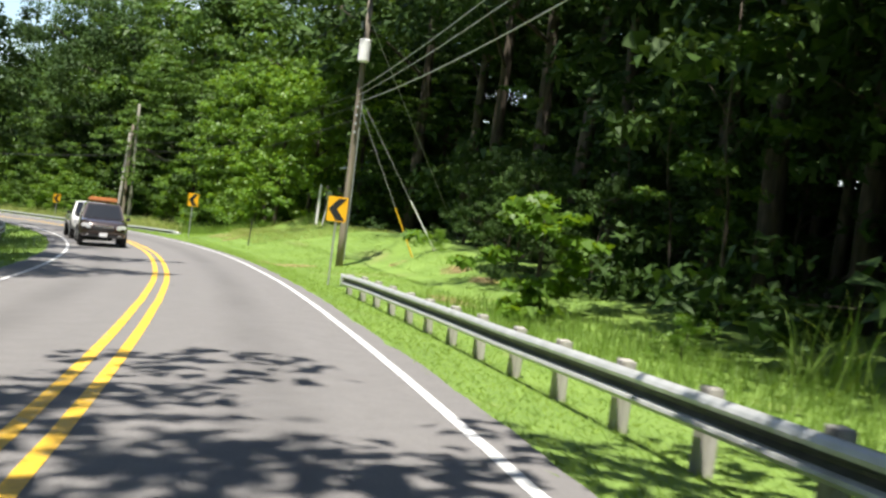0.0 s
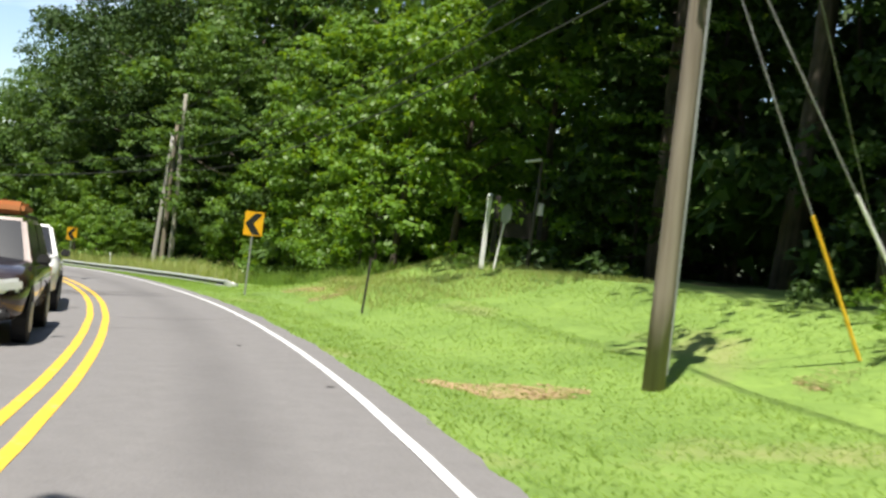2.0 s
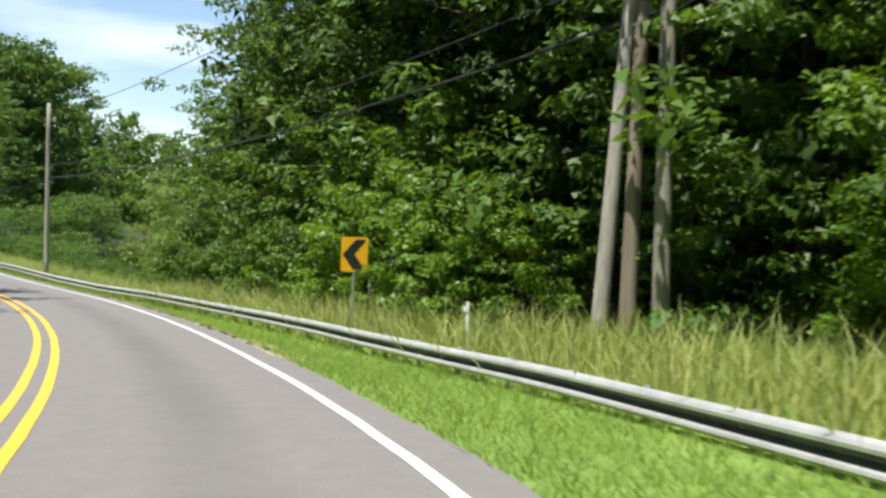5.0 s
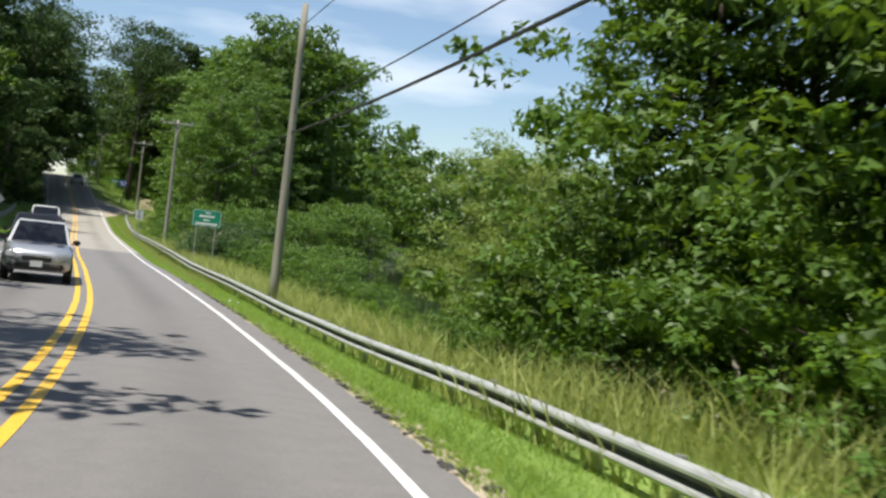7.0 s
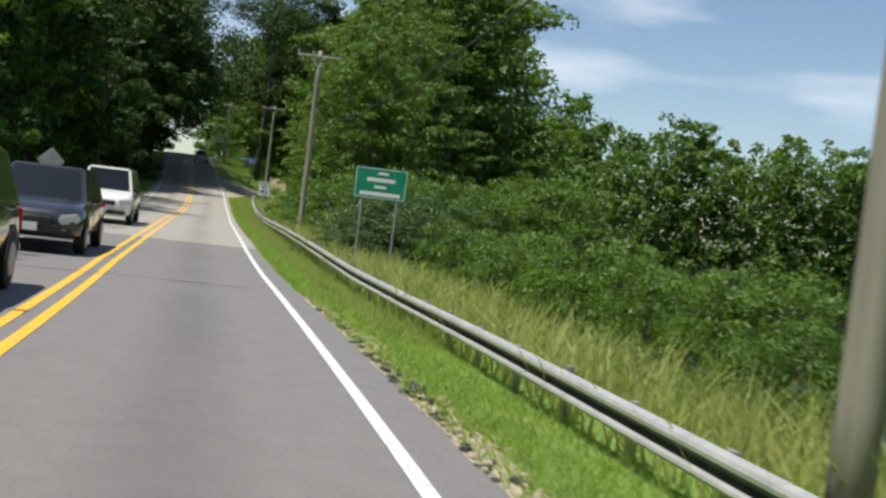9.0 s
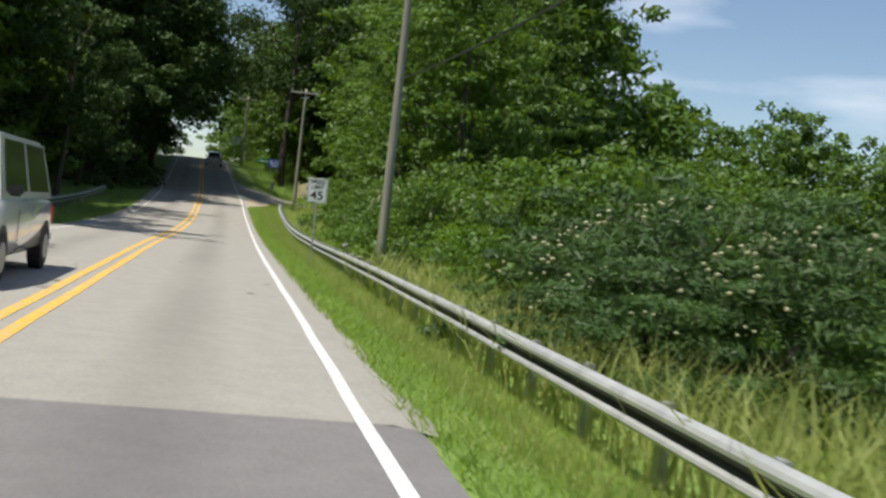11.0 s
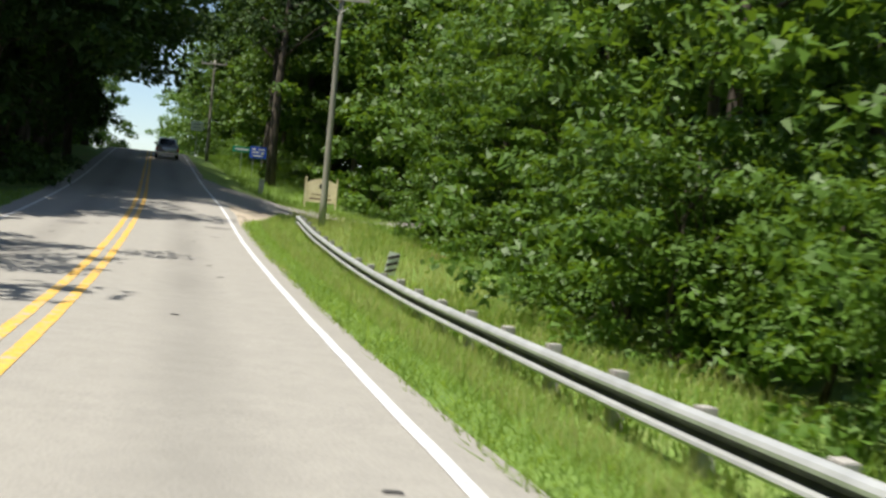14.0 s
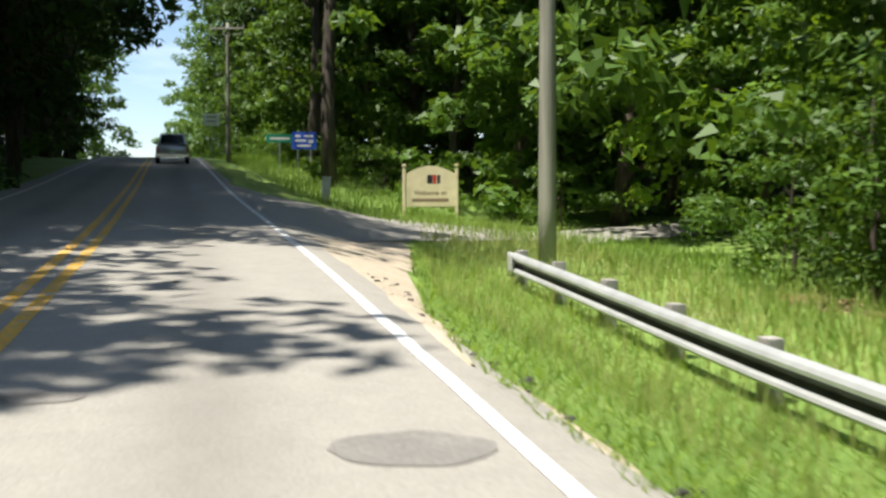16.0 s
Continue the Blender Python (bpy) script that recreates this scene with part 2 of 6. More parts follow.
wbb.inputs["Strength"].default_value, wbb.inputs["Distance"].default_value = 0.12, 0.05
WATER.node_tree.links.new(wbn.outputs["Fac"], wbb.inputs["Height"])
WATER.node_tree.links.new(wbb.outputs["Normal"], wb.inputs["Normal"])


# ---- mesh helpers ----
def mesh_of(name, verts, faces, mat, smooth=False):
    me = bpy.data.meshes.new(name)
    me.from_pydata([tuple(map(float, v)) for v in verts] if not isinstance(verts, np.ndarray) else verts.tolist(), [],
                   faces if not isinstance(faces, np.ndarray) else faces.tolist())
    for mt in mat if isinstance(mat, (list, tuple)) else [mat]:
        me.materials.append(mt)
    if smooth:
        me.shade_smooth()
    return me


def part(name, geometry, mat, parent=None, label="", smooth=False):
    """geometry: a bmesh, or (verts, faces). One mesh object under its thing."""
    if isinstance(geometry, tuple):
        me = mesh_of(name, geometry[0], geometry[1], mat, smooth)
    else:
        me = bpy.data.meshes.new(name)
        geometry.to_mesh(me)
        geometry.free()
        me.materials.append(mat)
        if smooth:
            me.shade_smooth()
    ob = new(name, me)
    if parent is not None:
        ob.parent = parent
    if label:
        ob["label"] = label
    return ob


def thing(name, label, category, m=None, group="", kind=""):
    ob = new(name)
    ob.empty_display_size = 0.2
    tagged(ob, label, category, group, kind)
    if m is not None:
        ob.matrix_world = m
    return ob


def box(sx, sy, sz, at=(0, 0, 0), bevel=0.0, turn=None):
    bm = bmesh.new()
    bmesh.ops.create_cube(bm, size=1)
    bmesh.ops.scale(bm, vec=(sx, sy, sz), verts=bm.verts)
    if bevel:
        bmesh.ops.bevel(bm, geom=bm.edges[:], offset=bevel, segments=2, affect="EDGES")
    if turn:
        bmesh.ops.transform(bm, matrix=turn, verts=bm.verts)
    bmesh.ops.translate(bm, vec=at, verts=bm.verts)
    return bm


def merge(*many):
    """Several bmeshes as one."""
    out = bmesh.new()
    for bm in many:
        me = bpy.data.meshes.new("tmp")
        bm.to_mesh(me)
        bm.free()
        out.from_mesh(me)
        bpy.data.meshes.remove(me)
    return out


def tube(points, radii, sides=8, cap=True):
    """A tapered tube along points, as (verts, faces)."""
    pts = np.asarray(points, float)
    rad = np.broadcast_to(np.asarray(radii, float), (len(pts),))
    tang = np.gradient(pts, axis=0)
    tang /= np.linalg.norm(tang, axis=1)[:, None] + 1e-9
    verts, faces = [], []
    ang = np.linspace(0, 2 * np.pi, sides, endpoint=False)
    ref = np.array([0.0, 0.0, 1.0]) if abs(tang[0][2]) < 0.9 else np.array([1.0, 0.0, 0.0])
    for p, r, t in zip(pts, rad, tang):
        u = np.cross(t, ref)
        u /= np.linalg.norm(u) + 1e-9
        v = np.cross(t, u)
        verts.extend(p + r * (np.cos(a) * u + np.sin(a) * v) for a in ang)
    for k in range(len(pts) - 1):
        for j in range(sides):
            a, b = k * sides + j, k * sides + (j + 1) % sides
            faces.append((a, b, b + sides, a + sides))
    if cap:
        faces.append(tuple(range(sides - 1, -1, -1)))
        faces.append(tuple(range((len(pts) - 1) * sides, len(pts) * sides)))
    return verts, faces


def joined(*pieces):
    verts, faces = [], []
    for v, f in pieces:
        o = len(verts)
        verts.extend(v)
        faces.extend(tuple(i + o for i in q) for q in f)
    return verts, faces


def prism(outline, depth, mat4=None):
    """An outline in x, z pulled back along y, as (verts, faces)."""
    n = len(outline)
    verts = [Vector((x, 0, z)) for x, z in outline] + [Vector((x, depth, z)) for x, z in outline]
    if mat4 is not None:
        verts = [mat4 @ v for v in verts]
    faces = [tuple(range(n)), tuple(range(2 * n - 1, n - 1, -1))] + [(i, i + n, (i + 1) % n + n, (i + 1) % n) for i in range(n)]
    return [tuple(v) for v in verts], faces


# ---- the line of the road ----
CTRL = [(7.76, -62.49, 3.90), (4.07, -32.94, 2.05), (-0.64, -3.38, 0.20), (-3.52, 12.29, -0.71), (-7.00, 27.83, -1.59), (-11.50, 42.99, -2.39), (-17.49, 57.72, -3.19), (-25.17, 71.54, -3.98), (-34.64, 84.20, -4.84), (-45.29, 95.64, -5.48), (-57.35, 106.18, -5.95), (-69.99, 116.03, -6.17), (-82.80, 125.60, -6.30), (-95.54, 135.28, -6.34), (-108.27, 144.99, -6.35), (-120.91, 154.80, -6.39), (-133.60, 164.52, -6.13), (-141.18, 170.24, -5.77), (-152.37, 178.64, -4.93), (-168.60, 190.36, -3.58), (-191.32, 206.70, -1.30), (-215.68, 224.22, 0.79), (-228.65, 233.58, 1.13), (-254.58, 252.33, -2.18), (-311.13, 293.21, -9.66)]


def spline(points, n=40):
    c = np.array(points, float)
    c = np.vstack([2 * c[0] - c[1], c, 2 * c[-1] - c[-2]])
    out = []
    for i in range(1, len(c) - 2):
        p0, p1, p2, p3 = c[i - 1:i + 3]
        t = np.linspace(0, 1, n, endpoint=False)[:, None]
        d01, d12, d23 = (np.linalg.norm(b - a) for a, b in ((p0, p1), (p1, p2), (p2, p3)))
        m1 = ((p1 - p0) / d01 - (p2 - p0) / (d01 + d12) + (p2 - p1) / d12) * d12
        m2 = ((p2 - p1) / d12 - (p3 - p1) / (d12 + d23) + (p3 - p2) / d23) * d12
        out.append((2 * t**3 - 3 * t**2 + 1) * p1 + (t**3 - 2 * t**2 + t) * m1 + (-2 * t**3 + 3 * t**2) * p2 + (t**3 - t**2) * m2)
    return np.vstack(out + [c[-2][None]])


RAW = spline(CTRL)
ALONG = np.r_[0, np.cumsum(np.hypot(*np.diff(RAW[:, :2], axis=0).T))]
ALONG -= ALONG[80]
SS = np.arange(ALONG[0], ALONG[-1], 0.5)
MID = np.stack([np.interp(SS, ALONG, RAW[:, k]) for k in range(3)], 1)
TANG = np.gradient(MID[:, :2], axis=0)
TANG /= np.linalg.norm(TANG, axis=1)[:, None]
LAKE_Z = -7.4

# ground beside the road, in metres over or under the road's edge: rows of way along the road, then heights at 5.2, 9, 13, 22 and 45 m to the right
RIGHT_D = [3.4, 5.2, 9, 13, 22, 45]
RIGHT = [
    (-60, -0.27, -0.4, -0.5, 0.2, 7.0), (22, -0.25, -0.2, 0.0, 0.6, 7.0), (34, -0.22, -0.05, 0.6, 1.4, 7.0), (45, -0.2, 0.05, 1.35, 2.0, 7.0),
    (61, 0.02, 0.95, 1.6, 1.9, 6.0), (66, 0.12, 0.85, 2.0, 2.2, 2.2), (71, -0.05, 0.3, 1.0, 1.2, 1.4), (76, -0.1, -0.05, 0.2, 0.3, 0.5), (98, -0.36, -0.3, -0.6, -1.5, -3.0),
    (117, -0.55, -0.35, -0.8, -2.0, -4.0), (126, -0.6, -0.9, -1.3, -2.0, -4.0), (150, -0.5, -0.8, -1.2, -2.0, -4.0), (172, -0.5, -0.7, -1.1, -1.8, -3.5), (200, -0.35, -0.5, -0.8, -1.0, -2.0),
    (238, -0.5, -0.5, -0.5, -0.3, 0.3), (256, -0.45, -0.75, -1.0, -0.6, 0.5), (276, -0.4, -1.05, -1.4, -0.8, 0.6), (310, -0.1, 0.0, 0.2, 0.6, 2.0),
]
RIGHT_T = np.array(RIGHT)


def bank(s):
    """Cross-slope of the road: the bend leans to its inside, the straight is level."""
    return 0.035 * np.clip((np.asarray(s, float) + 30) / 40, 0, 1) * np.clip((120 - np.asarray(s, float)) / 40, 0, 1)


def over_road(s, d):
    """Height over the road's middle at s along and d across (right is positive)."""
    s, d = np.asarray(s, float), np.asarray(d, float)
    tilt = bank(s) * np.clip(d, -3.7, 3.7) - bank(s) * 1.5
    cols = [np.interp(s, RIGHT_T[:, 0], RIGHT_T[:, k]) for k in range(1, 6)]
    heights = np.stack([np.zeros_like(s), *cols], -1)
    out = np.zeros_like(s)
    for k in range(5):
        a, b = RIGHT_D[k], RIGHT_D[k + 1]
        f = np.clip((d - a) / (b - a), 0, 1)
        f = f * f * (3 - 2 * f) if k else f
        out += (heights[..., k + 1] - heights[..., k]) * f
    left = np.interp(-d, [3.7, 5.5, 9, 20, 50], [0, -0.25, 0.1, 1.0, 2.0])
    return tilt + np.where(d > 0, out, np.where(d < -3.7, left, 0))


def near_road(x, y):
    """Way along and across the road for places x, y (arrays)."""
    x, y = np.ravel(x), np.ravel(y)
    s, d, z = np.empty(len(x)), np.empty(len(x)), np.empty(len(x))
    for k in range(0, len(x), 4000):
        dx, dy = x[k:k + 4000, None] - MID[None, ::2, 0], y[k:k + 4000, None] - MID[None, ::2, 1]
        i = np.argmin(dx * dx + dy * dy, 1) * 2
        ox, oy = x[k:k + 4000] - MID[i, 0], y[k:k + 4000] - MID[i, 1]
        fwd = ox * TANG[i, 0] + oy * TANG[i, 1]
        s[k:k + 4000] = SS[i] + np.clip(fwd, -1, 1)
        side = ox * TANG[i, 1] - oy * TANG[i, 0]
        d[k:k + 4000] = np.sign(side) * np.hypot(side, np.where(np.abs(fwd) > 1, fwd, 0))
        z[k:k + 4000] = np.interp(s[k:k + 4000], SS, MID[:, 2])
    return s, d, z


def place(s, d, up=0.0):
    """The point on the ground at s along and d across, up metres over it."""
    c = [np.interp(s, SS, MID[:, k]) for k in range(3)]
    tx, ty = np.interp(s, SS, TANG[:, 0]), np.interp(s, SS, TANG[:, 1])
    return np.stack([c[0] + d * ty, c[1] - d * tx, c[2] + over_road(s, d) + up], -1)


def heading(s):
    """Degrees, about z, by which +y turns onto the road's way at s."""
    return math.degrees(math.atan2(-np.interp(s, SS, TANG[:, 0]), np.interp(s, SS, TANG[:, 1])))


def strip(name, s_rows, d_cols, mat, up=0.0, wobble=None, attribute=False, tags=None):
    """A sheet over the ground between ways s_rows and offsets d_cols."""
    s, d = np.meshgrid(s_rows, d_cols, indexing="ij")
    if wobble is not None:
        d = d + wobble(s, d)
    v = place(s, d, up).reshape(-1, 3)
    nr, nc = s.shape
    i = np.arange(nr * nc).reshape(nr, nc)
    f = np.stack([i[:-1, :-1], i[:-1, 1:], i[1:, 1:], i[1:, :-1]], -1).reshape(-1, 4)
    me = mesh_of(name, v, f, mat, True)
    if attribute:
        at = me.attributes.new("across", "FLOAT", "POINT")
        at.data.foreach_set("value", d.ravel())
    ob = new(name, me)
    if tags:
        tagged(ob, **tags)
    return ob


# ---- ground, road, paint ----


def wave(s, scale, seed):
    return np.array([noise.noise(Vector((float(v) * scale, seed, 0.5))) for v in np.ravel(s)]).reshape(np.shape(s))


xs = np.r_[np.arange(-1400, -420, 70), np.arange(-420, 240, 6), np.arange(240, 1300, 70)]
ys = np.r_[np.arange(-1000, -140, 70), np.arange(-140, 420, 6), np.arange(420, 1500, 70)]
gx, gy = np.meshgrid(xs, ys, indexing="ij")
gs, gd, gz = near_road(gx, gy)
gh = gz + over_road(gs, gd)
bearing = np.degrees(np.arctan2(-(gx.ravel() + 62), gy.ravel() - 112))
reach = np.hypot(gx.ravel() + 62, gy.ravel() - 112)
shore = np.interp(bearing, [-90, 0, 15, 25, 30, 36], [170, 172, 180, 185, 165, 120])
far_rise = np.clip((np.abs(gd) - 150) / 150, 0, 1) * (gd < 0)
gh = gh + far_rise * 6 - np.where(np.abs(gd) < 15, 1.1, 0)
seen = np.maximum(np.clip((212 - gs) / 12, 0, 1), np.clip((36 - bearing) / 5, 0, 1) * (gy.ravel() > 112))
basin = np.clip((gd - 18) / 8, 0, 1) * np.clip((gs - 88) / 14, 0, 1) * seen
floor_z = LAKE_Z - 1.2 + 3.0 * np.clip((reach - shore) / 12, 0, 1)
gh = gh * (1 - basin) + floor_z * basin
gi = np.arange(len(xs) * len(ys)).reshape(len(xs), len(ys))
gf = np.stack([gi[:-1, :-1], gi[1:, :-1], gi[1:, 1:], gi[:-1, 1:]], -1).reshape(-1, 4)
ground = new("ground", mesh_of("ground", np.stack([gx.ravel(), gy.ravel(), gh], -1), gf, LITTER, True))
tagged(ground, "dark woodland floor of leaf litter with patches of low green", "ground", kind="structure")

lake = new("water", mesh_of("water", [(-420, 60, LAKE_Z), (160, 60, LAKE_Z), (160, 420, LAKE_Z), (-420, 420, LAKE_Z)], [(0, 1, 2, 3)], WATER))
tagged(lake, "still dark green lake water below the road bank", "water", kind="structure")

ALL_S = np.arange(-58, 380, 1.0)
SEAM = 167.0
road = strip("road", np.arange(-58, SEAM + 0.1, 0.5), [-3.75, -3.4, -3.0, -2.4, -1.6, -0.8, 0, 0.8, 1.6, 2.4, 3.0, 3.2, 3.45], ASPHALT,
             wobble=lambda s, d: np.where(np.abs(d) > 3.42, 0.10 * wave(s, 0.6, 3.3) + 0.06 * wave(s, 2.3, 1.3), 0), attribute=True,
             tags=dict(label="two-lane grey asphalt road with darker wheel tracks", category="road", kind="structure"))
road_old = strip("road", np.arange(SEAM, 380, 0.5), [-3.85, -3.5, -3.1, -2.4, -1.6, -0.8, 0, 0.8, 1.6, 2.4, 3.1, 3.3, 3.6], ASPHALT_OLD,
                 wobble=lambda s, d: np.where(np.abs(d) > 3.42, 0.10 * wave(s, 0.6, 3.3) + 0.06 * wave(s, 2.3, 1.3), 0), attribute=True,
                 tags=dict(label="older sun-bleached pale asphalt road climbing a hill", category="road", kind="structure"))
SEAM_S = int(SEAM) + 58
LANE = ([0, 40, 90, 135, 175, 250], [3.08, 3.04, 2.99, 2.97, 3.11, 3.18])


def lane(s):
    """Distance of the edge lines from the middle of the road."""
    return np.interp(s, *LANE)


for side, lab in ((1, "white painted edge line along the outer side of the bend"), (-1, "white painted edge line along the oncoming lane")):
    strip("edge_line", ALL_S, [-0.055, 0.055], WHITE_LINE, up=0.006, wobble=lambda s, d, side=side: side * lane(s) + 0.012 * wave(s, 0.9, 8.1 * side),
          tags=dict(label=lab, category="road marking", kind="structure"))
for d0 in (0.15, -0.15):
    strip("centre_line", ALL_S[:SEAM_S + 1], [d0 - 0.065, d0 + 0.065], YELLOW_LINE, up=0.006, wobble=lambda s, d: 0.012 * wave(s, 0.9, 8.1),
          tags=dict(label="yellow painted centre line along the road", category="road marking", kind="structure"))
    strip("centre_line", ALL_S[SEAM_S:], [d0 - 0.075, d0 + 0.075], YELLOW_OLD, up=0.006, wobble=lambda s, d: 0.012 * wave(s, 0.9, 8.1),
          tags=dict(label="faded orange-yellow centre line along the pale road", category="road marking", kind="structure"))
verge = strip("verge", ALL_S, [2.9, 3.4, 3.9, 4.5, 5.2, 6, 7, 8, 9, 10, 11, 12, 13, 14, 15.5, 18, 21.5], TURF, up=-0.03,
              tags=dict(label="bright green mown grass verge sloping beside the road", category="grass verge", kind="structure"))
verge_left = strip("verge", ALL_S, [-21.5, -18, -15.5, -13, -10, -8, -6.5, -5.5, -4.6, -4.1, -3.1], TURF, up=-0.03,
                   tags=dict(label="green grass verge under roadside trees", category="grass verge", kind="structure"))


# ---- guard rails ----
RAIL_PROFILE = [(0.0, 0.312), (0.025, 0.31), (0.062, 0.285), (0.084, 0.25), (0.08, 0.215), (0.012, 0.175), (0.0, 0.145), (0.03, 0.1), (0.078, 0.078), (0.088, 0.05), (0.03, 0.004), (0.0, 0.0)]
RECESS = (4, 5, 6)


def rail_run(label, keys, side, post_step=1.905, end_cap=(-1,), post=(0.15, 0.19), proud=0.03, post_mat=None, timber_from=1e9):
    """A steel beam on timber posts. keys: way along, offset across, height of the beam's top over the road."""
    keys = np.array(keys, float)
    s_all = np.arange(keys[0, 0], keys[-1, 0] + 0.01, 0.95)
    d_all = np.interp(s_all, keys[:, 0], keys[:, 1])
    top = np.interp(s_all, keys[:, 0], keys[:, 2]) + 0.012 * wave(s_all, 0.25, 5.5)
    d_all = d_all + 0.04 * wave(s_all, 0.12, 9.5)
    mid_z = np.interp(s_all, SS, MID[:, 2]) + bank(s_all) * (np.clip(d_all, -3.7, 3.7) - 1.5)
    flat = place(s_all, d_all)
    rail = thing("guard_rail", label, "guard rail", Matrix.Identity(4))
    n = len(RAIL_PROFILE)
    tang = np.gradient(flat[:, :2], axis=0)
    tang /= np.linalg.norm(tang, axis=1)[:, None]
    out = np.stack([-tang[:, 1], tang[:, 0]], 1) * (1 if side > 0 else -1)
    verts = []
    for q, nrm, z, t in zip(flat, out, mid_z, top):
        for back in (0.0, -0.006):
            for a, b in RAIL_PROFILE:
                verts.append((q[0] + nrm[0] * (a + back), q[1] + nrm[1] * (a + back), z + t - 0.31 + b))
    faces = []
    for k in range(len(s_all) - 1):
        o, p = k * 2 * n, (k + 1) * 2 * n
        for j in range(n - 1):
            if j not in RECESS:
                faces.append((o + j, o + j + 1, p + j + 1, p + j))
            faces.append((o + n + j + 1, o + n + j, p + n + j, p + n + j + 1))
        faces.append((o, p, p + n, o + n))
        faces.append((o + n - 1, o + 2 * n - 1, p + 2 * n - 1, p + n - 1))
    beam = part("beam", (verts, faces), ZINC, rail)
    # near-black strip: shade under the upper bulge is painted into the recess
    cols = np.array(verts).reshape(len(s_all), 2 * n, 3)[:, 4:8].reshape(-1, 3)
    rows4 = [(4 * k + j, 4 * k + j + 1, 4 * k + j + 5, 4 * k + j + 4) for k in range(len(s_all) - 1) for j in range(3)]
    part("recess", (cols, rows4), ZINC_SHADED, beam, "recess along the beam with its shade painted dark")
    # one post mesh, many posts
    meshes = []
    for size, mat in ((post, post_mat or POST_WOOD), ((0.15, 0.19), POST_WOOD)):
        bm = box(size[0], size[1], 1.0, (0, 0, 0.5), 0.012)
        meshes.append(bpy.data.meshes.new("post"))
        bm.to_mesh(meshes[-1])
        bm.free()
        meshes[-1].materials.append(mat)
    for s in np.arange(keys[0, 0] + 0.6, keys[-1, 0], post_step):
        d = float(np.interp(s, s_all, d_all))
        timber = s > timber_from
        base = place(s, d + (0.14 if side > 0 else -0.14))
        z_top = float(np.interp(s, s_all, mid_z + top)) + (0.03 if timber else proud) + random.uniform(-0.02, 0.02)
        post_me = meshes[1 if timber else 0]
        ob = new("post", post_me)
        ob.parent = rail
        h = z_top - base[2] + 0.15
        ob.matrix_world = pose(base[0], base[1], base[2] - 0.15, random.uniform(-2, 2), random.uniform(-2, 2), heading(s)) @ Matrix.Diagonal((1, 1, h, 1))
    for k in end_cap:
        sgn = -1 if k == 0 else 1
        q, tg, nr, z = flat[k], tang[k] * sgn, out[k], mid_z[k] + top[k]
        rows = []
        for f, back, rise, low in ((-0.25, -0.1, 0.01, 0.32), (0.0, -0.1, 0.015, 0.33), (0.2, -0.06, 0.0, 0.35), (0.36, 0.03, -0.03, 0.38), (0.45, 0.15, -0.06, 0.38), (0.44, 0.27, -0.08, 0.36)):
            rows.append([(q[0] + tg[0] * f - nr[0] * back, q[1] + tg[1] * f - nr[1] * back, z + rise - (rise + low) * b) for b in (0.0, 0.25, 0.5, 0.75, 1.0)])
        v = [p for r in rows for p in r]
        f = [(5 * j + i, 5 * j + i + 1, 5 * j + i + 6, 5 * j + i + 5) for j in range(5) for i in range(4)]
        cap = part("end_wing", (v, f), ZINC, rail, "flared grey end wing of the rail", True)
        cap.modifiers.new("thick", "SOLIDIFY").thickness = 0.01
    return rail


rail_run("ribbed galvanised guard rail on grey timber posts along the grass", [(-45, 5.1, 0.5), (3, 5.08, 0.48), (9, 5.01, 0.43), (15, 4.96, 0.38), (21, 4.95, 0.36), (27, 4.94, 0.34), (30.8, 4.9, 0.31)], 1, end_cap=(-1,))
rail_run("long ribbed galvanised guard rail on steel posts above the lake bank",
         [(73.8, 6.5, 0.2), (80, 6.33, 0.16), (88, 6.16, 0.15), (96, 6.03, 0.12), (104, 5.98, 0.08), (112, 5.99, 0.02), (120, 6.0, 0.01), (128, 5.8, -0.05), (136, 5.64, -0.04), (144, 5.62, 0.04), (152, 5.64, 0.07),
          (160, 5.52, 0.13), (168, 5.52, 0.22), (176, 5.51, 0.27), (184, 5.51, 0.28), (192, 5.53, 0.25), (200, 5.58, 0.21), (208, 5.65, 0.17), (216, 5.66, 0.1), (224, 5.71, 0.02), (232, 5.84, -0.01), (240, 5.98, -0.03),
          (245, 6.16, -0.02), (248.1, 6.3, -0.02)], 1, end_cap=(0, -1), post=(0.08, 0.15), proud=0.0, post_mat=STEEL, timber_from=186)
rail_run("galvanised guard rail on the inner side of the bend", [(36, -5.8, 0.45), (60, -5.6, 0.45), (92, -5.6, 0.45)], -1, end_cap=(0,))
rail_run("galvanised guard rail below the trees on the hill", [(178, -7.2, 0.5), (205, -7.0, 0.5), (240, -6.6, 0.5)], -1, end_cap=(-1,))


# ---- signs ----
def panel(w, h, t, r=0.03, z=0.0, x=0.0):
    """A flat plate with rounded corners: front at y = 0, back at y = t."""
    pts = []
    for cx, cz, a0 in ((w / 2 - r, h / 2 - r, 0), (-w / 2 + r, h / 2 - r, 90), (-w / 2 + r, -h / 2 + r, 180), (w / 2 - r, -h / 2 + r, 270)):
        pts += [(x + cx + r * math.cos(math.radians(a0 + k * 30)), z + cz + r * math.sin(math.radians(a0 + k * 30))) for k in range(4)]
    return prism(pts, t)


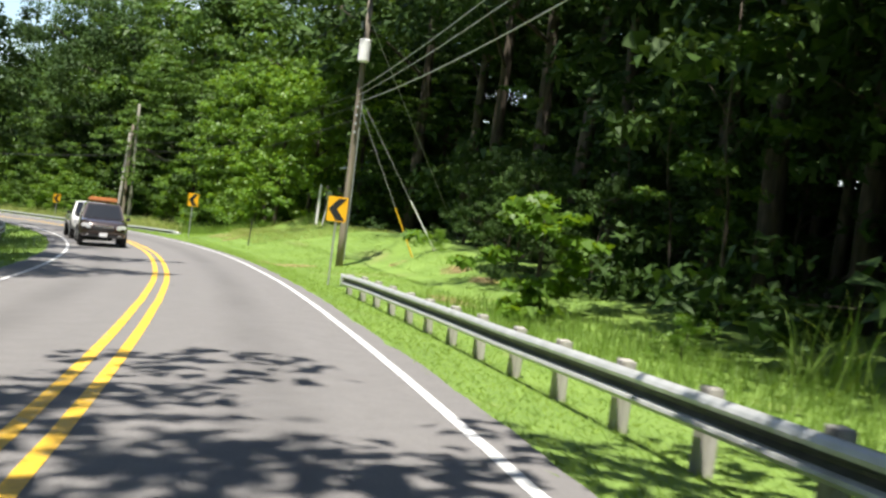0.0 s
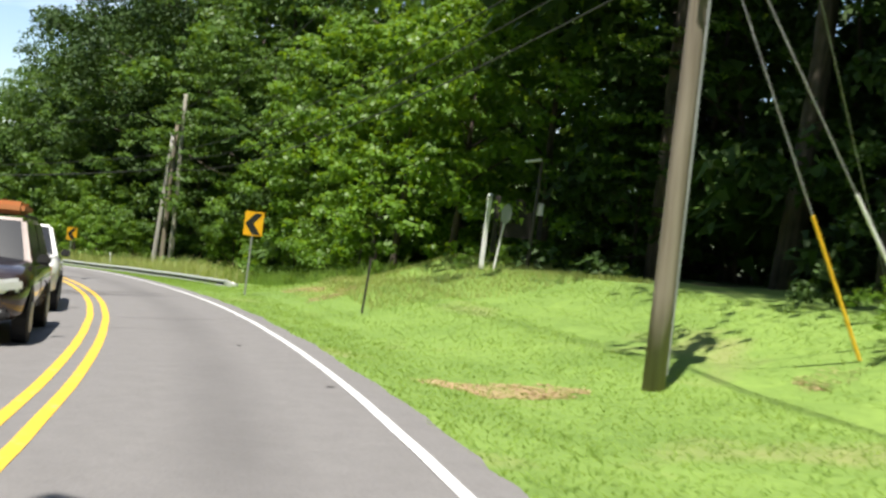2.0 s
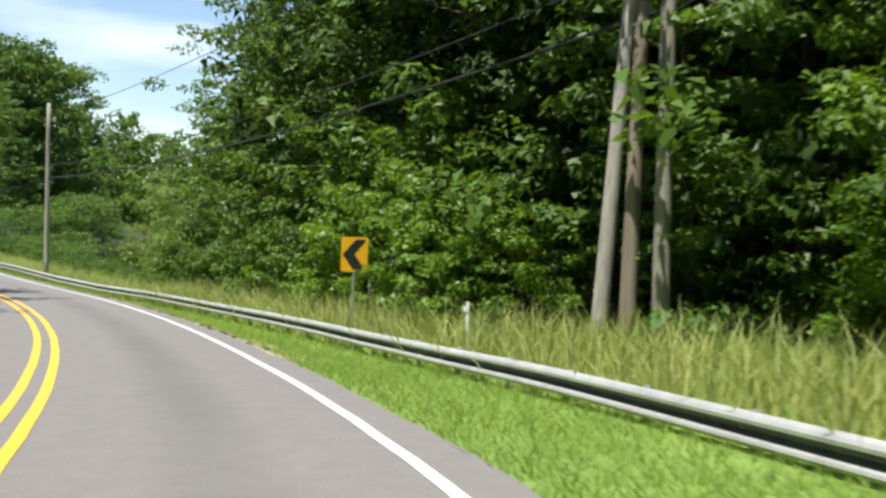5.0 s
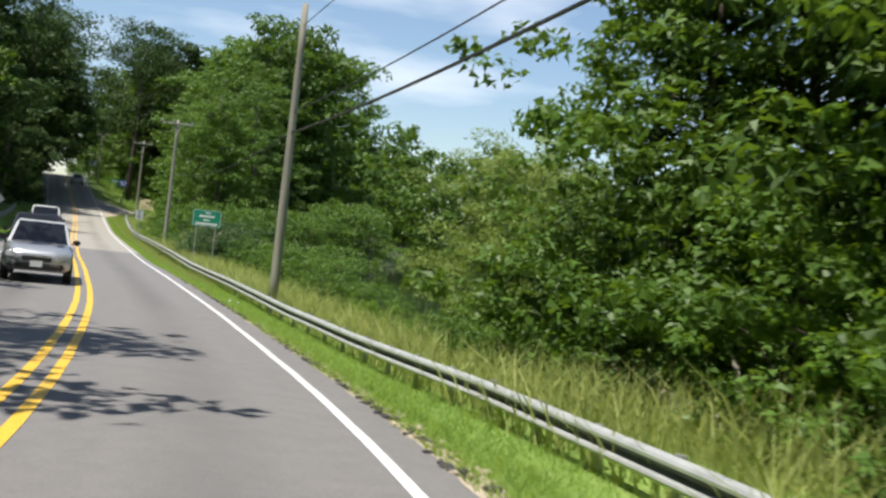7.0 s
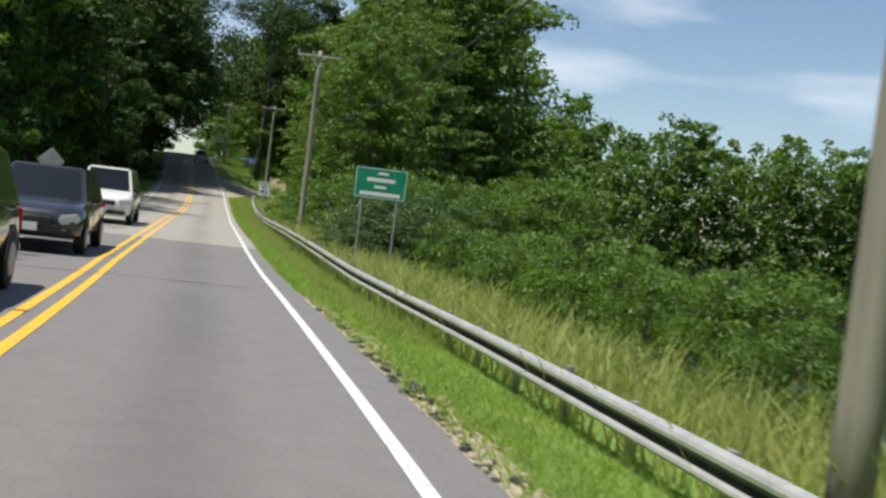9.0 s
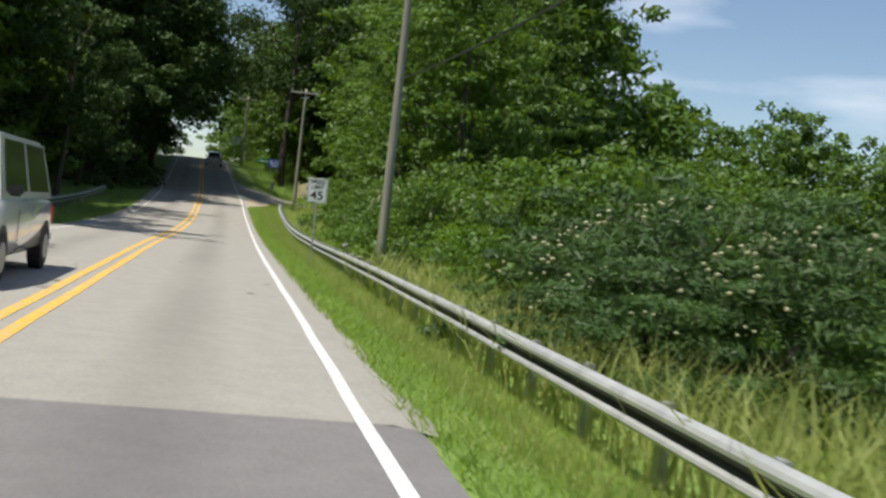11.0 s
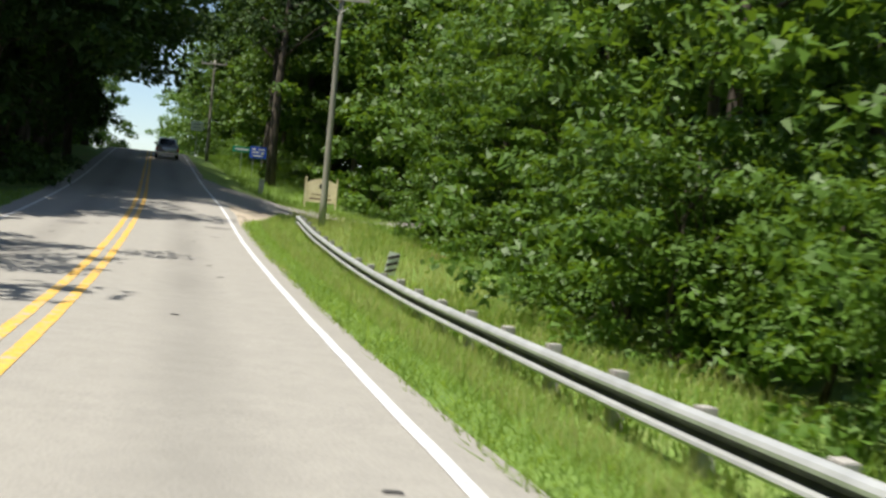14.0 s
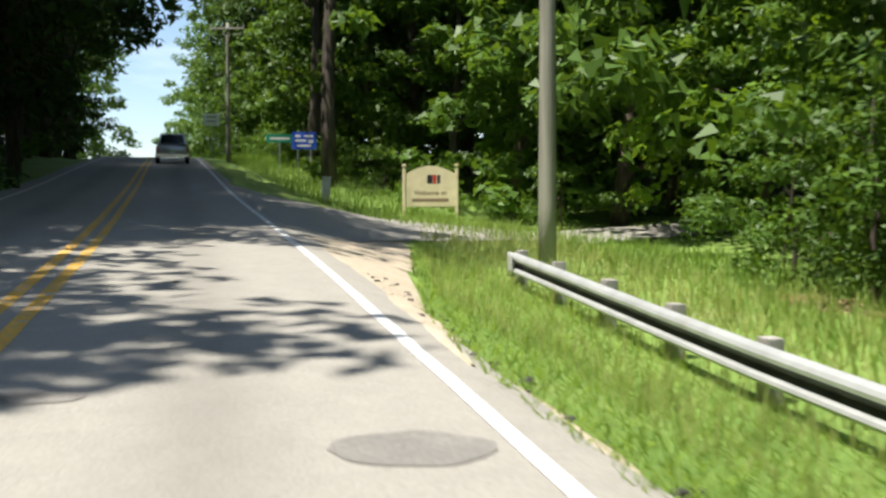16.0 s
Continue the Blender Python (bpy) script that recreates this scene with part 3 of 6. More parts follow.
def channel(h, w=0.055):
    out = [(-w / 2, 0.0), (-w / 2, 0.03), (-w / 2 + 0.006, 0.03), (-w / 2 + 0.006, 0.006), (w / 2 - 0.006, 0.006), (w / 2 - 0.006, 0.03), (w / 2, 0.03), (w / 2, 0.0)]
    n = len(out)
    v = [(x, y, 0) for x, y in out] + [(x, y, h) for x, y in out]
    f = [(i, (i + 1) % n, (i + 1) % n + n, i + n) for i in range(n)] + [tuple(range(n - 1, -1, -1)), tuple(range(n, 2 * n))]
    return v, f


def text_mesh(text, size, x, z, y=-0.006, stretch=1.0):
    cu = bpy.data.curves.new("lettering", "FONT")
    cu.body, cu.size, cu.align_x, cu.align_y = text, size, "CENTER", "CENTER"
    cu.offset = size * 0.02
    tmp = new("lettering_tmp", cu)
    me = bpy.data.meshes.new_from_object(tmp)
    bpy.data.objects.remove(tmp)
    v = [(x + p.co.x * stretch, y, z + p.co.y) for p in me.vertices]
    f = [tuple(q.vertices) for q in me.polygons]
    bpy.data.meshes.remove(me)
    return v, f


def chevron_sign(at, turn, post_h, lean=0.0):
    """A 61 x 76 cm chevron plate on a steel post; at: the foot of the post."""
    sign = thing("chevron_sign", "orange-yellow road sign with a black chevron on a steel post", "road sign",
                 Matrix.Translation(at) @ pose(0, 0, 0, 0, lean, turn), group="chevron signs on the bend")
    part("post", channel(post_h + 0.7), STEEL, sign)
    zc = post_h + 0.38
    plate = part("plate", tuple([[(x, y - 0.006, z) for x, y, z in panel(0.61, 0.76, 0.003, 0.045, zc)[0]], panel(0.61, 0.76, 0.003, 0.045, zc)[1]]), SIGN_ORANGE, sign)
    w, h = 0.58, 0.72
    arrow = [(0.26, 0.33), (0.02, 0.33), (-0.27, 0.0), (-0.02, -0.34), (0.26, -0.34), (-0.01, 0.0)]
    pts = [(x, zc + z) for x, z in arrow]
    v = [(x, -0.011, z) for x, z in pts]
    part("chevron", (v, [(0, 1, 2, 5), (2, 3, 4, 5)]), SIGN_BLACK, plate, "black chevron")
    for dz in (-0.3, 0.3):
        part("bolt", tube([(0, -0.02, zc + dz), (0, -0.008, zc + dz)], 0.009, 6), STEEL, plate)
    return sign


chevron_sign(place(33.1, 4.98), 15.0, 1.96, 0.6)
chevron_sign(place(64.5, 4.78), 30.0, 1.86, 1.5)
chevron_sign(place(98.2, 6.3), 43.0, 1.64, 1.0)

# speed limit sign
speed = thing("speed_limit_sign", "white speed limit sign with black lettering on a thin post", "road sign",
              Matrix.Translation(place(192.93, 4.71)) @ pose(0, 0, 0, 0, -0.5, 51.0))
part("post", channel(2.66), STEEL, speed)
SPZ = 2.33
pl = panel(0.61, 0.76, 0.003, 0.045, SPZ)
sp_plate = part("plate", ([(x, y - 0.006, z) for x, y, z in pl[0]], pl[1]), SIGN_WHITE, speed)
bd = [(-0.285, 0.36), (0.285, 0.36), (0.285, -0.36), (-0.285, -0.36)]
bi = [(-0.272, 0.347), (0.272, 0.347), (0.272, -0.347), (-0.272, -0.347)]
part("border", ([(x, -0.0105, SPZ + z) for x, z in bd + bi], [(i, (i + 1) % 4, (i + 1) % 4 + 4, i + 4) for i in range(4)]), SIGN_BLACK, sp_plate, "thin black border")
part("lettering", text_mesh("SPEED", 0.165, 0, SPZ + 0.245, -0.0105, 1.02), SIGN_BLACK, sp_plate, "word SPEED in black")
part("lettering", text_mesh("LIMIT", 0.165, 0, SPZ + 0.085, -0.0105, 1.02), SIGN_BLACK, sp_plate, "word LIMIT in black")
part("lettering", text_mesh("45", 0.36, 0, SPZ - 0.17, -0.0105, 1.12), SIGN_BLACK, sp_plate, "number 45 in black")


def bar(x, z, w, h, y=-0.0105):
    return [(x - w / 2, y, z - h / 2), (x + w / 2, y, z - h / 2), (x + w / 2, y, z + h / 2), (x - w / 2, y, z + h / 2)], [(0, 1, 2, 3)]


def board_sign(name, label, at, turn, w, h, z, sheet, posts, bars, bar_mat, rim=None):
    sign = thing(name, label, "road sign", Matrix.Translation(at) @ pose(0, 0, 0, 0, 0, turn))
    for x in posts:
        v, f = channel(z + h / 2)
        part("post", ([(a + x, b, c) for a, b, c in v], f), STEEL, sign)
    p = panel(w, h, 0.004, min(0.06, h * 0.1), z)
    plate = part("plate", ([(x, y - 0.006, q) for x, y, q in p[0]], p[1]), sheet, sign)
    if rim:
        a = [(-w / 2 + 0.03, h / 2 - 0.03), (w / 2 - 0.03, h / 2 - 0.03), (w / 2 - 0.03, -h / 2 + 0.03), (-w / 2 + 0.03, -h / 2 + 0.03)]
        b = [(-w / 2 + 0.05, h / 2 - 0.05), (w / 2 - 0.05, h / 2 - 0.05), (w / 2 - 0.05, -h / 2 + 0.05), (-w / 2 + 0.05, -h / 2 + 0.05)]
        part("border", ([(x, -0.0105, z + q) for x, q in a + b], [(i, (i + 1) % 4, (i + 1) % 4 + 4, i + 4) for i in range(4)]), rim, plate)
    for bx, bz, bw, bh in bars:
        part("text_bar", bar(bx, z + bz, bw, bh), bar_mat, plate)
    return sign


board_sign("green_road_sign", "green road sign with four rows of pale lettering above the shrubs", place(164.0, 6.55), 46, 1.5, 0.9, 2.95, SIGN_GREEN, (-0.5, 0.5),
           [(0.05, 0.29, 0.3, 0.075), (0.0, 0.1, 0.8, 0.11), (0.0, -0.1, 0.34, 0.08), (0.0, -0.3, 1.15, 0.11)], SIGN_WHITE, SIGN_WHITE)
board_sign("street_name_sign", "small green road sign beside the hillside trees", place(293.5, 7.3), 50, 1.5, 0.45, 2.0, SIGN_GREEN, (0.0,), [(0, 0, 1.1, 0.13)], SIGN_WHITE)
board_sign("blue_road_sign", "blue information sign with pale shapes beside the hillside trees", place(292.0, 8.5), 50, 1.35, 0.95, 2.05, SIGN_BLUE, (-0.35, 0.35),
           [(-0.35, 0.25, 0.3, 0.14), (0.25, 0.25, 0.5, 0.12), (-0.2, 0.0, 0.6, 0.12), (0.35, -0.05, 0.25, 0.2), (0.0, -0.28, 0.8, 0.12)], SIGN_WHITE)
board_sign("white_road_sign", "small white road sign far up the hill", place(322.0, 4.6), 52, 1.3, 1.0, 3.2, SIGN_WHITE, (0.0,), [(0, 0.2, 0.8, 0.15), (0, -0.15, 0.8, 0.15)], GREY_PAINT)

# back of a diamond sign on the other side of the road
diamond = thing("diamond_sign", "back of a grey diamond-shaped road sign on a post", "road sign", Matrix.Translation(place(186.0, -5.4)) @ pose(0, 0, 0, 0, 0, 50))
part("post", channel(2.6), STEEL, diamond)
dz = 2.35
part("plate", prism([(0, dz + 0.62), (-0.62, dz), (0, dz - 0.62), (0.62, dz)], 0.004, Matrix.Translation((0, -0.006, 0))), GREY_PAINT, diamond)

# cream welcome board by the driveway
wel = thing("welcome_sign", "cream arched welcome board between two cream posts on the grass", "sign", Matrix.Translation(place(271.8, 10.8)) @ pose(0, 0, 0, 0, 0, 34.0))
for x in (-1.0, 1.0):
    p = part("post", box(0.13, 0.13, 1.95, (x, 0, 0.975), 0.02), CREAM, wel)
    part("cap", merge(box(0.18, 0.18, 0.05, (x, 0, 1.96), 0.015), box(0.1, 0.1, 0.06, (x, 0, 2.0), 0.02)), CREAM, p)
arch = [(-0.94, 0.42), (0.94, 0.42), (0.94, 1.66)] + [(0.94 - 1.88 * k / 12, 1.66 + 0.3 * math.sin(math.pi * k / 12)) for k in range(1, 12)] + [(-0.94, 1.66)]
board = part("board", prism(arch, 0.06, Matrix.Translation((0, -0.03, 0))), CREAM, wel)
part("lettering", text_mesh("Welcome to", 0.24, 0, 0.93, -0.034), CREAM_TEXT, board, "brown words Welcome to")
part("text_bar", bar(0, 0.66, 1.4, 0.12, -0.034), CREAM_TEXT, board)
for x, mt, w in ((-0.02, SIGN_BLACK, 0.2), (0.16, RED, 0.14), (0.32, DARK_PAINT, 0.12)):
    part("emblem", bar(x, 1.45, w, 0.32, -0.034), mt, board)

# small dark marker beside the driveway
mk = thing("utility_box", "small dark green utility cabinet in the roadside grass", "utility box", Matrix.Translation(place(276.0, 7.4)) @ pose(0, 0, 0, 0, 3, 50))
part("body", box(0.34, 0.3, 0.95, (0, 0, 0.475), 0.03), GREY_PAINT, mk)
part("lid", box(0.38, 0.34, 0.08, (0, 0, 0.98), 0.02), GREY_PAINT, mk)

# lawn group at the edge of the wood
gp = thing("white_post", "white painted square post with a ball finial on the lawn", "post", Matrix.Translation(place(62.5, 11.75)) @ pose(0, 0, 0, 0, 1.5, 20))
part("shaft", box(0.13, 0.13, 2.2, (0, 0, 1.1), 0.015), WHITE_PAINT, gp)
part("cap", box(0.18, 0.18, 0.06, (0, 0, 2.22), 0.015), WHITE_PAINT, gp)
part("finial", tube([(0, 0, 2.25), (0, 0, 2.28), (0, 0, 2.33), (0, 0, 2.39), (0, 0, 2.43)], [0.03, 0.07, 0.09, 0.07, 0.02], 10), WHITE_PAINT, gp, smooth=True)
oval = thing("oval_sign", "pale oval sign on a leaning round post", "sign", Matrix.Translation(place(62.0, 11.95)) @ pose(0, 0, 0, 0, 7, 15))
part("post", tube([(0, 0, 0), (0, 0, 1.5)], 0.035, 8), WHITE_PAINT, oval)
part("plate", prism([(0.17 * math.cos(a), 1.78 + 0.32 * math.sin(a)) for a in np.linspace(0, 2 * math.pi, 20, endpoint=False)], 0.02, Matrix.Translation((0, -0.05, 0))), GREY_PAINT, oval)
# board and crest take dark paint in place of the canopy's shade
db = thing("estate_board", "name board painted dark for canopy shade, rounded crest between dark posts", "sign", Matrix.Translation(place(63.4, 13.35)) @ pose(0, 0, 0, 0, 0, 12))
part("board", box(1.15, 0.06, 1.0, (0, 0, 1.35), 0.02), DARK_PAINT, db)
part("crest", prism([(0.22 * math.cos(a), 1.95 + 0.22 * math.sin(a)) for a in np.linspace(0, 2 * math.pi, 16, endpoint=False)], 0.05, Matrix.Translation((0, -0.025, 0))), DARK_PAINT, db)
for x in (-0.75, 0.75):
    part("post", box(0.16, 0.16, 2.2, (x, 0, 1.1), 0.02), DARK_PAINT, db)
fl = thing("yard_light", "flat white floodlight on a dark pole at the wood's edge", "lamp", Matrix.Translation(place(61.9, 13.05)) @ pose(0, 0, 0, 0, 2, 15))
part("pole", tube([(0, 0, 0), (0, 0, 3.4)], [0.07, 0.055], 8), DARK_PAINT, fl)
part("lamp_head", box(0.5, 0.36, 0.08, (-0.28, 0, 3.4), 0.03, pose(0, 0, 0, 0, -14, 0)), WHITE_PAINT, fl)
part("meter_box", box(0.22, 0.14, 0.4, (0.14, -0.02, 1.9), 0.02), GREY_PAINT, fl)


def marker_post(at, h, mat, label, cap=None, lean=2.0):
    p = thing("marker_post", label, "post", Matrix.Translation(at) @ pose(0, 0, 0, 0, lean, 30))
    part("shaft", box(0.06, 0.025, h, (0, 0, h / 2), 0.006), mat, p)
    if cap:
        part("reflector", box(0.09, 0.01, 0.1, (-0.04, -0.02, h - 0.12), 0.003), cap, p)
    return p


marker_post(place(57.2, 6.35), 1.4, DARK_PAINT, "thin black marker stake leaning in the grass", lean=4)
marker_post(place(93.0, 6.9), 1.1, WHITE_PAINT, "slim white marker post behind the guard rail", SIGN_WHITE, 0)

for s_at, d_at, lean in ((201.4, 6.7, -6), (230.8, 6.8, 10)):
    hb = thing("hazard_board", "narrow board with black and white slanting stripes behind the guard rail", "sign", Matrix.Translation(place(s_at, d_at)) @ pose(0, 0, 0, 0, lean, heading(s_at)), group="hazard boards")
    part("post", box(0.05, 0.04, 0.9, (0, 0.03, 0.25), 0.006), STEEL, hb)
    board = part("board", panel(0.3, 0.6, 0.012, 0.02, 0.42), SIGN_WHITE, hb)
    for k in range(3):
        z = 0.2 + 0.18 * k
        part("stripe", ([(-0.145, -0.012, z - 0.08), (0.145, -0.012, z + 0.06), (0.145, -0.012, z + 0.15), (-0.145, -0.012, z + 0.01)], [(0, 1, 2, 3)]), DARK_PAINT, board, "black slanting stripe")

# ---- utility poles and cables ----
def utility_pole(at, h, lean, mat, label, arm=None):
    """arm: (height, length, turn) of a crossarm."""
    pole = thing("utility_pole", label, "utility pole", Matrix.Translation(at) @ pose(0, 0, 0, lean[0], lean[1], 0), group="utility poles along the road")
    zs = np.linspace(-0.3, h, 8)
    part("shaft", tube([(0, 0, z) for z in zs], np.linspace(0.165, 0.105, 8), 12), mat, pole, smooth=True)
    if arm:
        az, length, turn = arm
        m = pose(0, 0, az, 0, 0, turn)
        bm = box(length, 0.1, 0.12, (0, -0.15, 0), 0.008)
        bmesh.ops.transform(bm, matrix=m, verts=bm.verts)
        beam = part("crossarm", bm, POST_WOOD, pole, "grey timber crossarm")
        for x in (-length / 2 + 0.08, -0.35, length / 2 - 0.08):
            ins = tube([(x, -0.15, 0.06), (x, -0.15, 0.12), (x, -0.15, 0.2), (x, -0.15, 0.24)], [0.02, 0.05, 0.06, 0.03], 8)
            part("insulator", ([tuple(m @ Vector(p)) for p in ins[0]], ins[1]), GREY_PAINT, beam)
        for sx in (-1, 1):
            br = tube([(sx * 0.7, -0.15, -0.05), (0, -0.1, -0.6)], 0.018, 6)
            part("brace", ([tuple(m @ Vector(p)) for p in br[0]], br[1]), STEEL, beam)
    return pole


P1 = place(45.1, 7.82)
p1 = utility_pole(P1, 11.2, (0, 0.3), POLE_WOOD, "brown weathered utility pole with a grey transformer on the lawn")
part("transformer", tube([(0.02, -0.42, 8.55), (0.02, -0.42, 8.6), (0.02, -0.42, 9.45), (0.02, -0.42, 9.5)], [0.2, 0.24, 0.24, 0.18], 14), WHITE_PAINT, p1, "pale grey transformer can")
part("bracket", box(0.08, 0.3, 0.5, (0.02, -0.2, 9.0), 0.01), STEEL, p1)
part("conduit", tube([(0.16, 0.02, 0.2), (0.15, 0.02, 7.3)], 0.03, 8), GREY_PAINT, p1)
for k in range(4):
    part("insulator", tube([(0.0, -0.16, 6.7 - 0.35 * k), (0.0, -0.3, 6.7 - 0.35 * k)], [0.03, 0.06], 8), GREY_PAINT, p1)
part("cutout", box(0.1, 0.12, 0.3, (-0.22, -0.15, 10.1), 0.02), GREY_PAINT, p1)
P3, P2, PM = place(91.6, 9.85), place(92.7, 9.25), place(92.2, 9.55)
utility_pole(P3, 10.3, (0, -0.3), POLE_GREEN, "tall brown utility pole among vines")
utility_pole(PM, 8.6, (0, 1.0), POLE_WOOD, "darker middle utility pole of a group of three")
utility_pole(P2, 8.0, (2, 4.0), POST_WOOD, "short grey leaning utility pole among vines")
P4, P6, P7, P8 = place(139.75, 5.92), place(192.86, 6.84), place(249.9, 7.6), place(307.7, 5.2)
utility_pole(P4, 10.1, (0, 0), POLE_GREEN, "tall grey-green timber utility pole in the roadside weeds")
utility_pole(P6, 10.3, (0, 0), POLE_GREEN, "tall grey-green timber utility pole with crossarm behind the rail", (10.0, 2.44, 42))
utility_pole(P7, 10.2, (0, 0), POLE_GREEN, "tall timber utility pole with crossarm beside the guard rail's end", (9.9, 2.44, 40))
utility_pole(P8, 9.5, (0, 0), POLE_GREEN, "timber utility pole with a crossarm on the hill", (9.1, 2.44, 36))
utility_pole(place(345, 7.0), 10.0, (0, 0), POLE_GREEN, "timber utility pole with a crossarm over the crest", (9.7, 2.44, 36))


def cable(a, b, sag, r, mat=None, label="dark overhead cable between poles"):
    t = np.linspace(0, 1, 24)[:, None]
    pts = np.asarray(a) * (1 - t) + np.asarray(b) * t
    pts[:, 2] -= 4 * sag * (t * (1 - t))[:, 0]
    c = tagged(part("cable", tube(pts, r, 5), mat or WIRE, None), label, "cable")
    return c


def up(p, z, dx=0.0, dy=0.0):
    return np.array([p[0] + dx, p[1] + dy, p[2] + z])


P0 = place(2.0, 8.5)
for z0, z1, r, sag in ((9.6, 7.45, 0.014, 0.5), (8.8, 7.2, 0.014, 0.5), (7.6, 6.9, 0.018, 0.6)):
    cable(up(P0, z0), up(P1, z1), sag, r, WIRE_PALE, "pale overhead cable above the grass")
for z1, z3, r, sag in ((10.9, 9.5, 0.012, 0.9), (7.3, 7.2, 0.013, 0.8), (6.8, 6.6, 0.013, 0.9), (6.2, 6.0, 0.017, 0.9)):
    cable(up(P1, z1), up(P3, z3), sag, r)
for z3, z4, r, sag in ((9.5, 9.4, 0.014, 0.6), (7.0, 6.6, 0.018, 0.7), (6.1, 5.9, 0.035, 0.6)):
    cable(up(P3, z3), up(P4, z4), sag, r)
for z4, z5, r, sag in ((9.4, 9.3, 0.012, 0.7), (5.9, 6.2, 0.022, 0.8)):
    cable(up(P4, z4), up(P6, z5), sag, r)
for a, b in ((P6, P7), (P7, P8)):
    for k in (-1.1, 1.1):
        cable(up(a, 9.45, 0.75 * k, 0.6 * k), up(b, 9.95, 0.75 * k, 0.6 * k), 0.7, 0.012)
for (s, d), z, gm in (((44.8, 10.9), 7.0, GUARD_YELLOW), ((44.64, 11.79), 7.3, WHITE_PAINT)):
    foot = place(s, d)
    guy = thing("guy_wire", "steel guy wire with a " + ("yellow" if gm is GUARD_YELLOW else "white") + " plastic guard anchored in the lawn", "guy wire", Matrix.Identity(4))
    topp = up(P1, z)
    part("wire", tube([foot, topp], 0.012, 5), WIRE_PALE, guy)
    part("guard", tube([foot, foot + (topp - foot) * 0.32], 0.03, 8), gm, guy)
cable(place(48.5, 14.5), up(P1, 10.6), 0.0, 0.01, WIRE_PALE, "thin steel stay wire from the pole")


# ---- leaves, trees, shrubs ----
def leaves(rng, pos, normal, size, narrow=0.62):
    """One pointed leaf at each place, as verts and triangles."""
    n = len(pos)
    nrm = normal + rng.normal(0, 0.5, (n, 3))
    nrm /= np.linalg.norm(nrm, axis=1)[:, None]
    ax = np.cross(nrm, rng.normal(0, 1, (n, 3)))
    ax[:, 2] -= 0.3
    ax /= np.linalg.norm(ax, axis=1)[:, None]
    side = np.cross(nrm, ax)
    side /= np.linalg.norm(side, axis=1)[:, None]
    length = np.asarray(size)[:, None] * rng.uniform(0.65, 1.35, (n, 1))
    v = np.empty((n, 3, 3))
    v[:, 0] = pos + ax * length * 0.6
    v[:, 1] = pos - ax * length * 0.4 + side * length * narrow * 0.5
    v[:, 2] = pos - ax * length * 0.4 - side * length * narrow * 0.5
    return v.reshape(-1, 3), np.arange(n * 3).reshape(-1, 3)


def clump_leaves(rng, centres, radii, count, size, flat=0.65, upward=0.55, narrow=0.62):
    """count leaves over the outer, upper shell of each clump."""
    n = len(centres)
    way = rng.normal(0, 1, (n, count, 3))
    way[..., 2] += 0.3
    way /= np.linalg.norm(way, axis=2)[..., None]
    rr = np.asarray(radii)[:, None, None] * rng.uniform(0.2, 1.1, (n, count, 1)) ** 0.6
    pos = np.asarray(centres)[:, None] + way * rr * np.array([1, 1, flat])
    nrm = way * 0.7 + np.array([0, 0, upward])
    return leaves(rng, pos.reshape(-1, 3), nrm.reshape(-1, 3), np.full(n * count, size), narrow)


def crown_shape(kind, f):
    """Radius of the crown, as a share of its greatest, at the share f of its height."""
    if kind == "dome":
        return np.sqrt(np.clip(1 - (f * 1.0 - 0.35) ** 2 / 0.46, 0.02, 1))
    if kind == "cone":
        return np.clip(1.05 - f, 0.05, 1) ** 0.8
    return np.clip(1.1 - 0.75 * f**2, 0.1, 1)


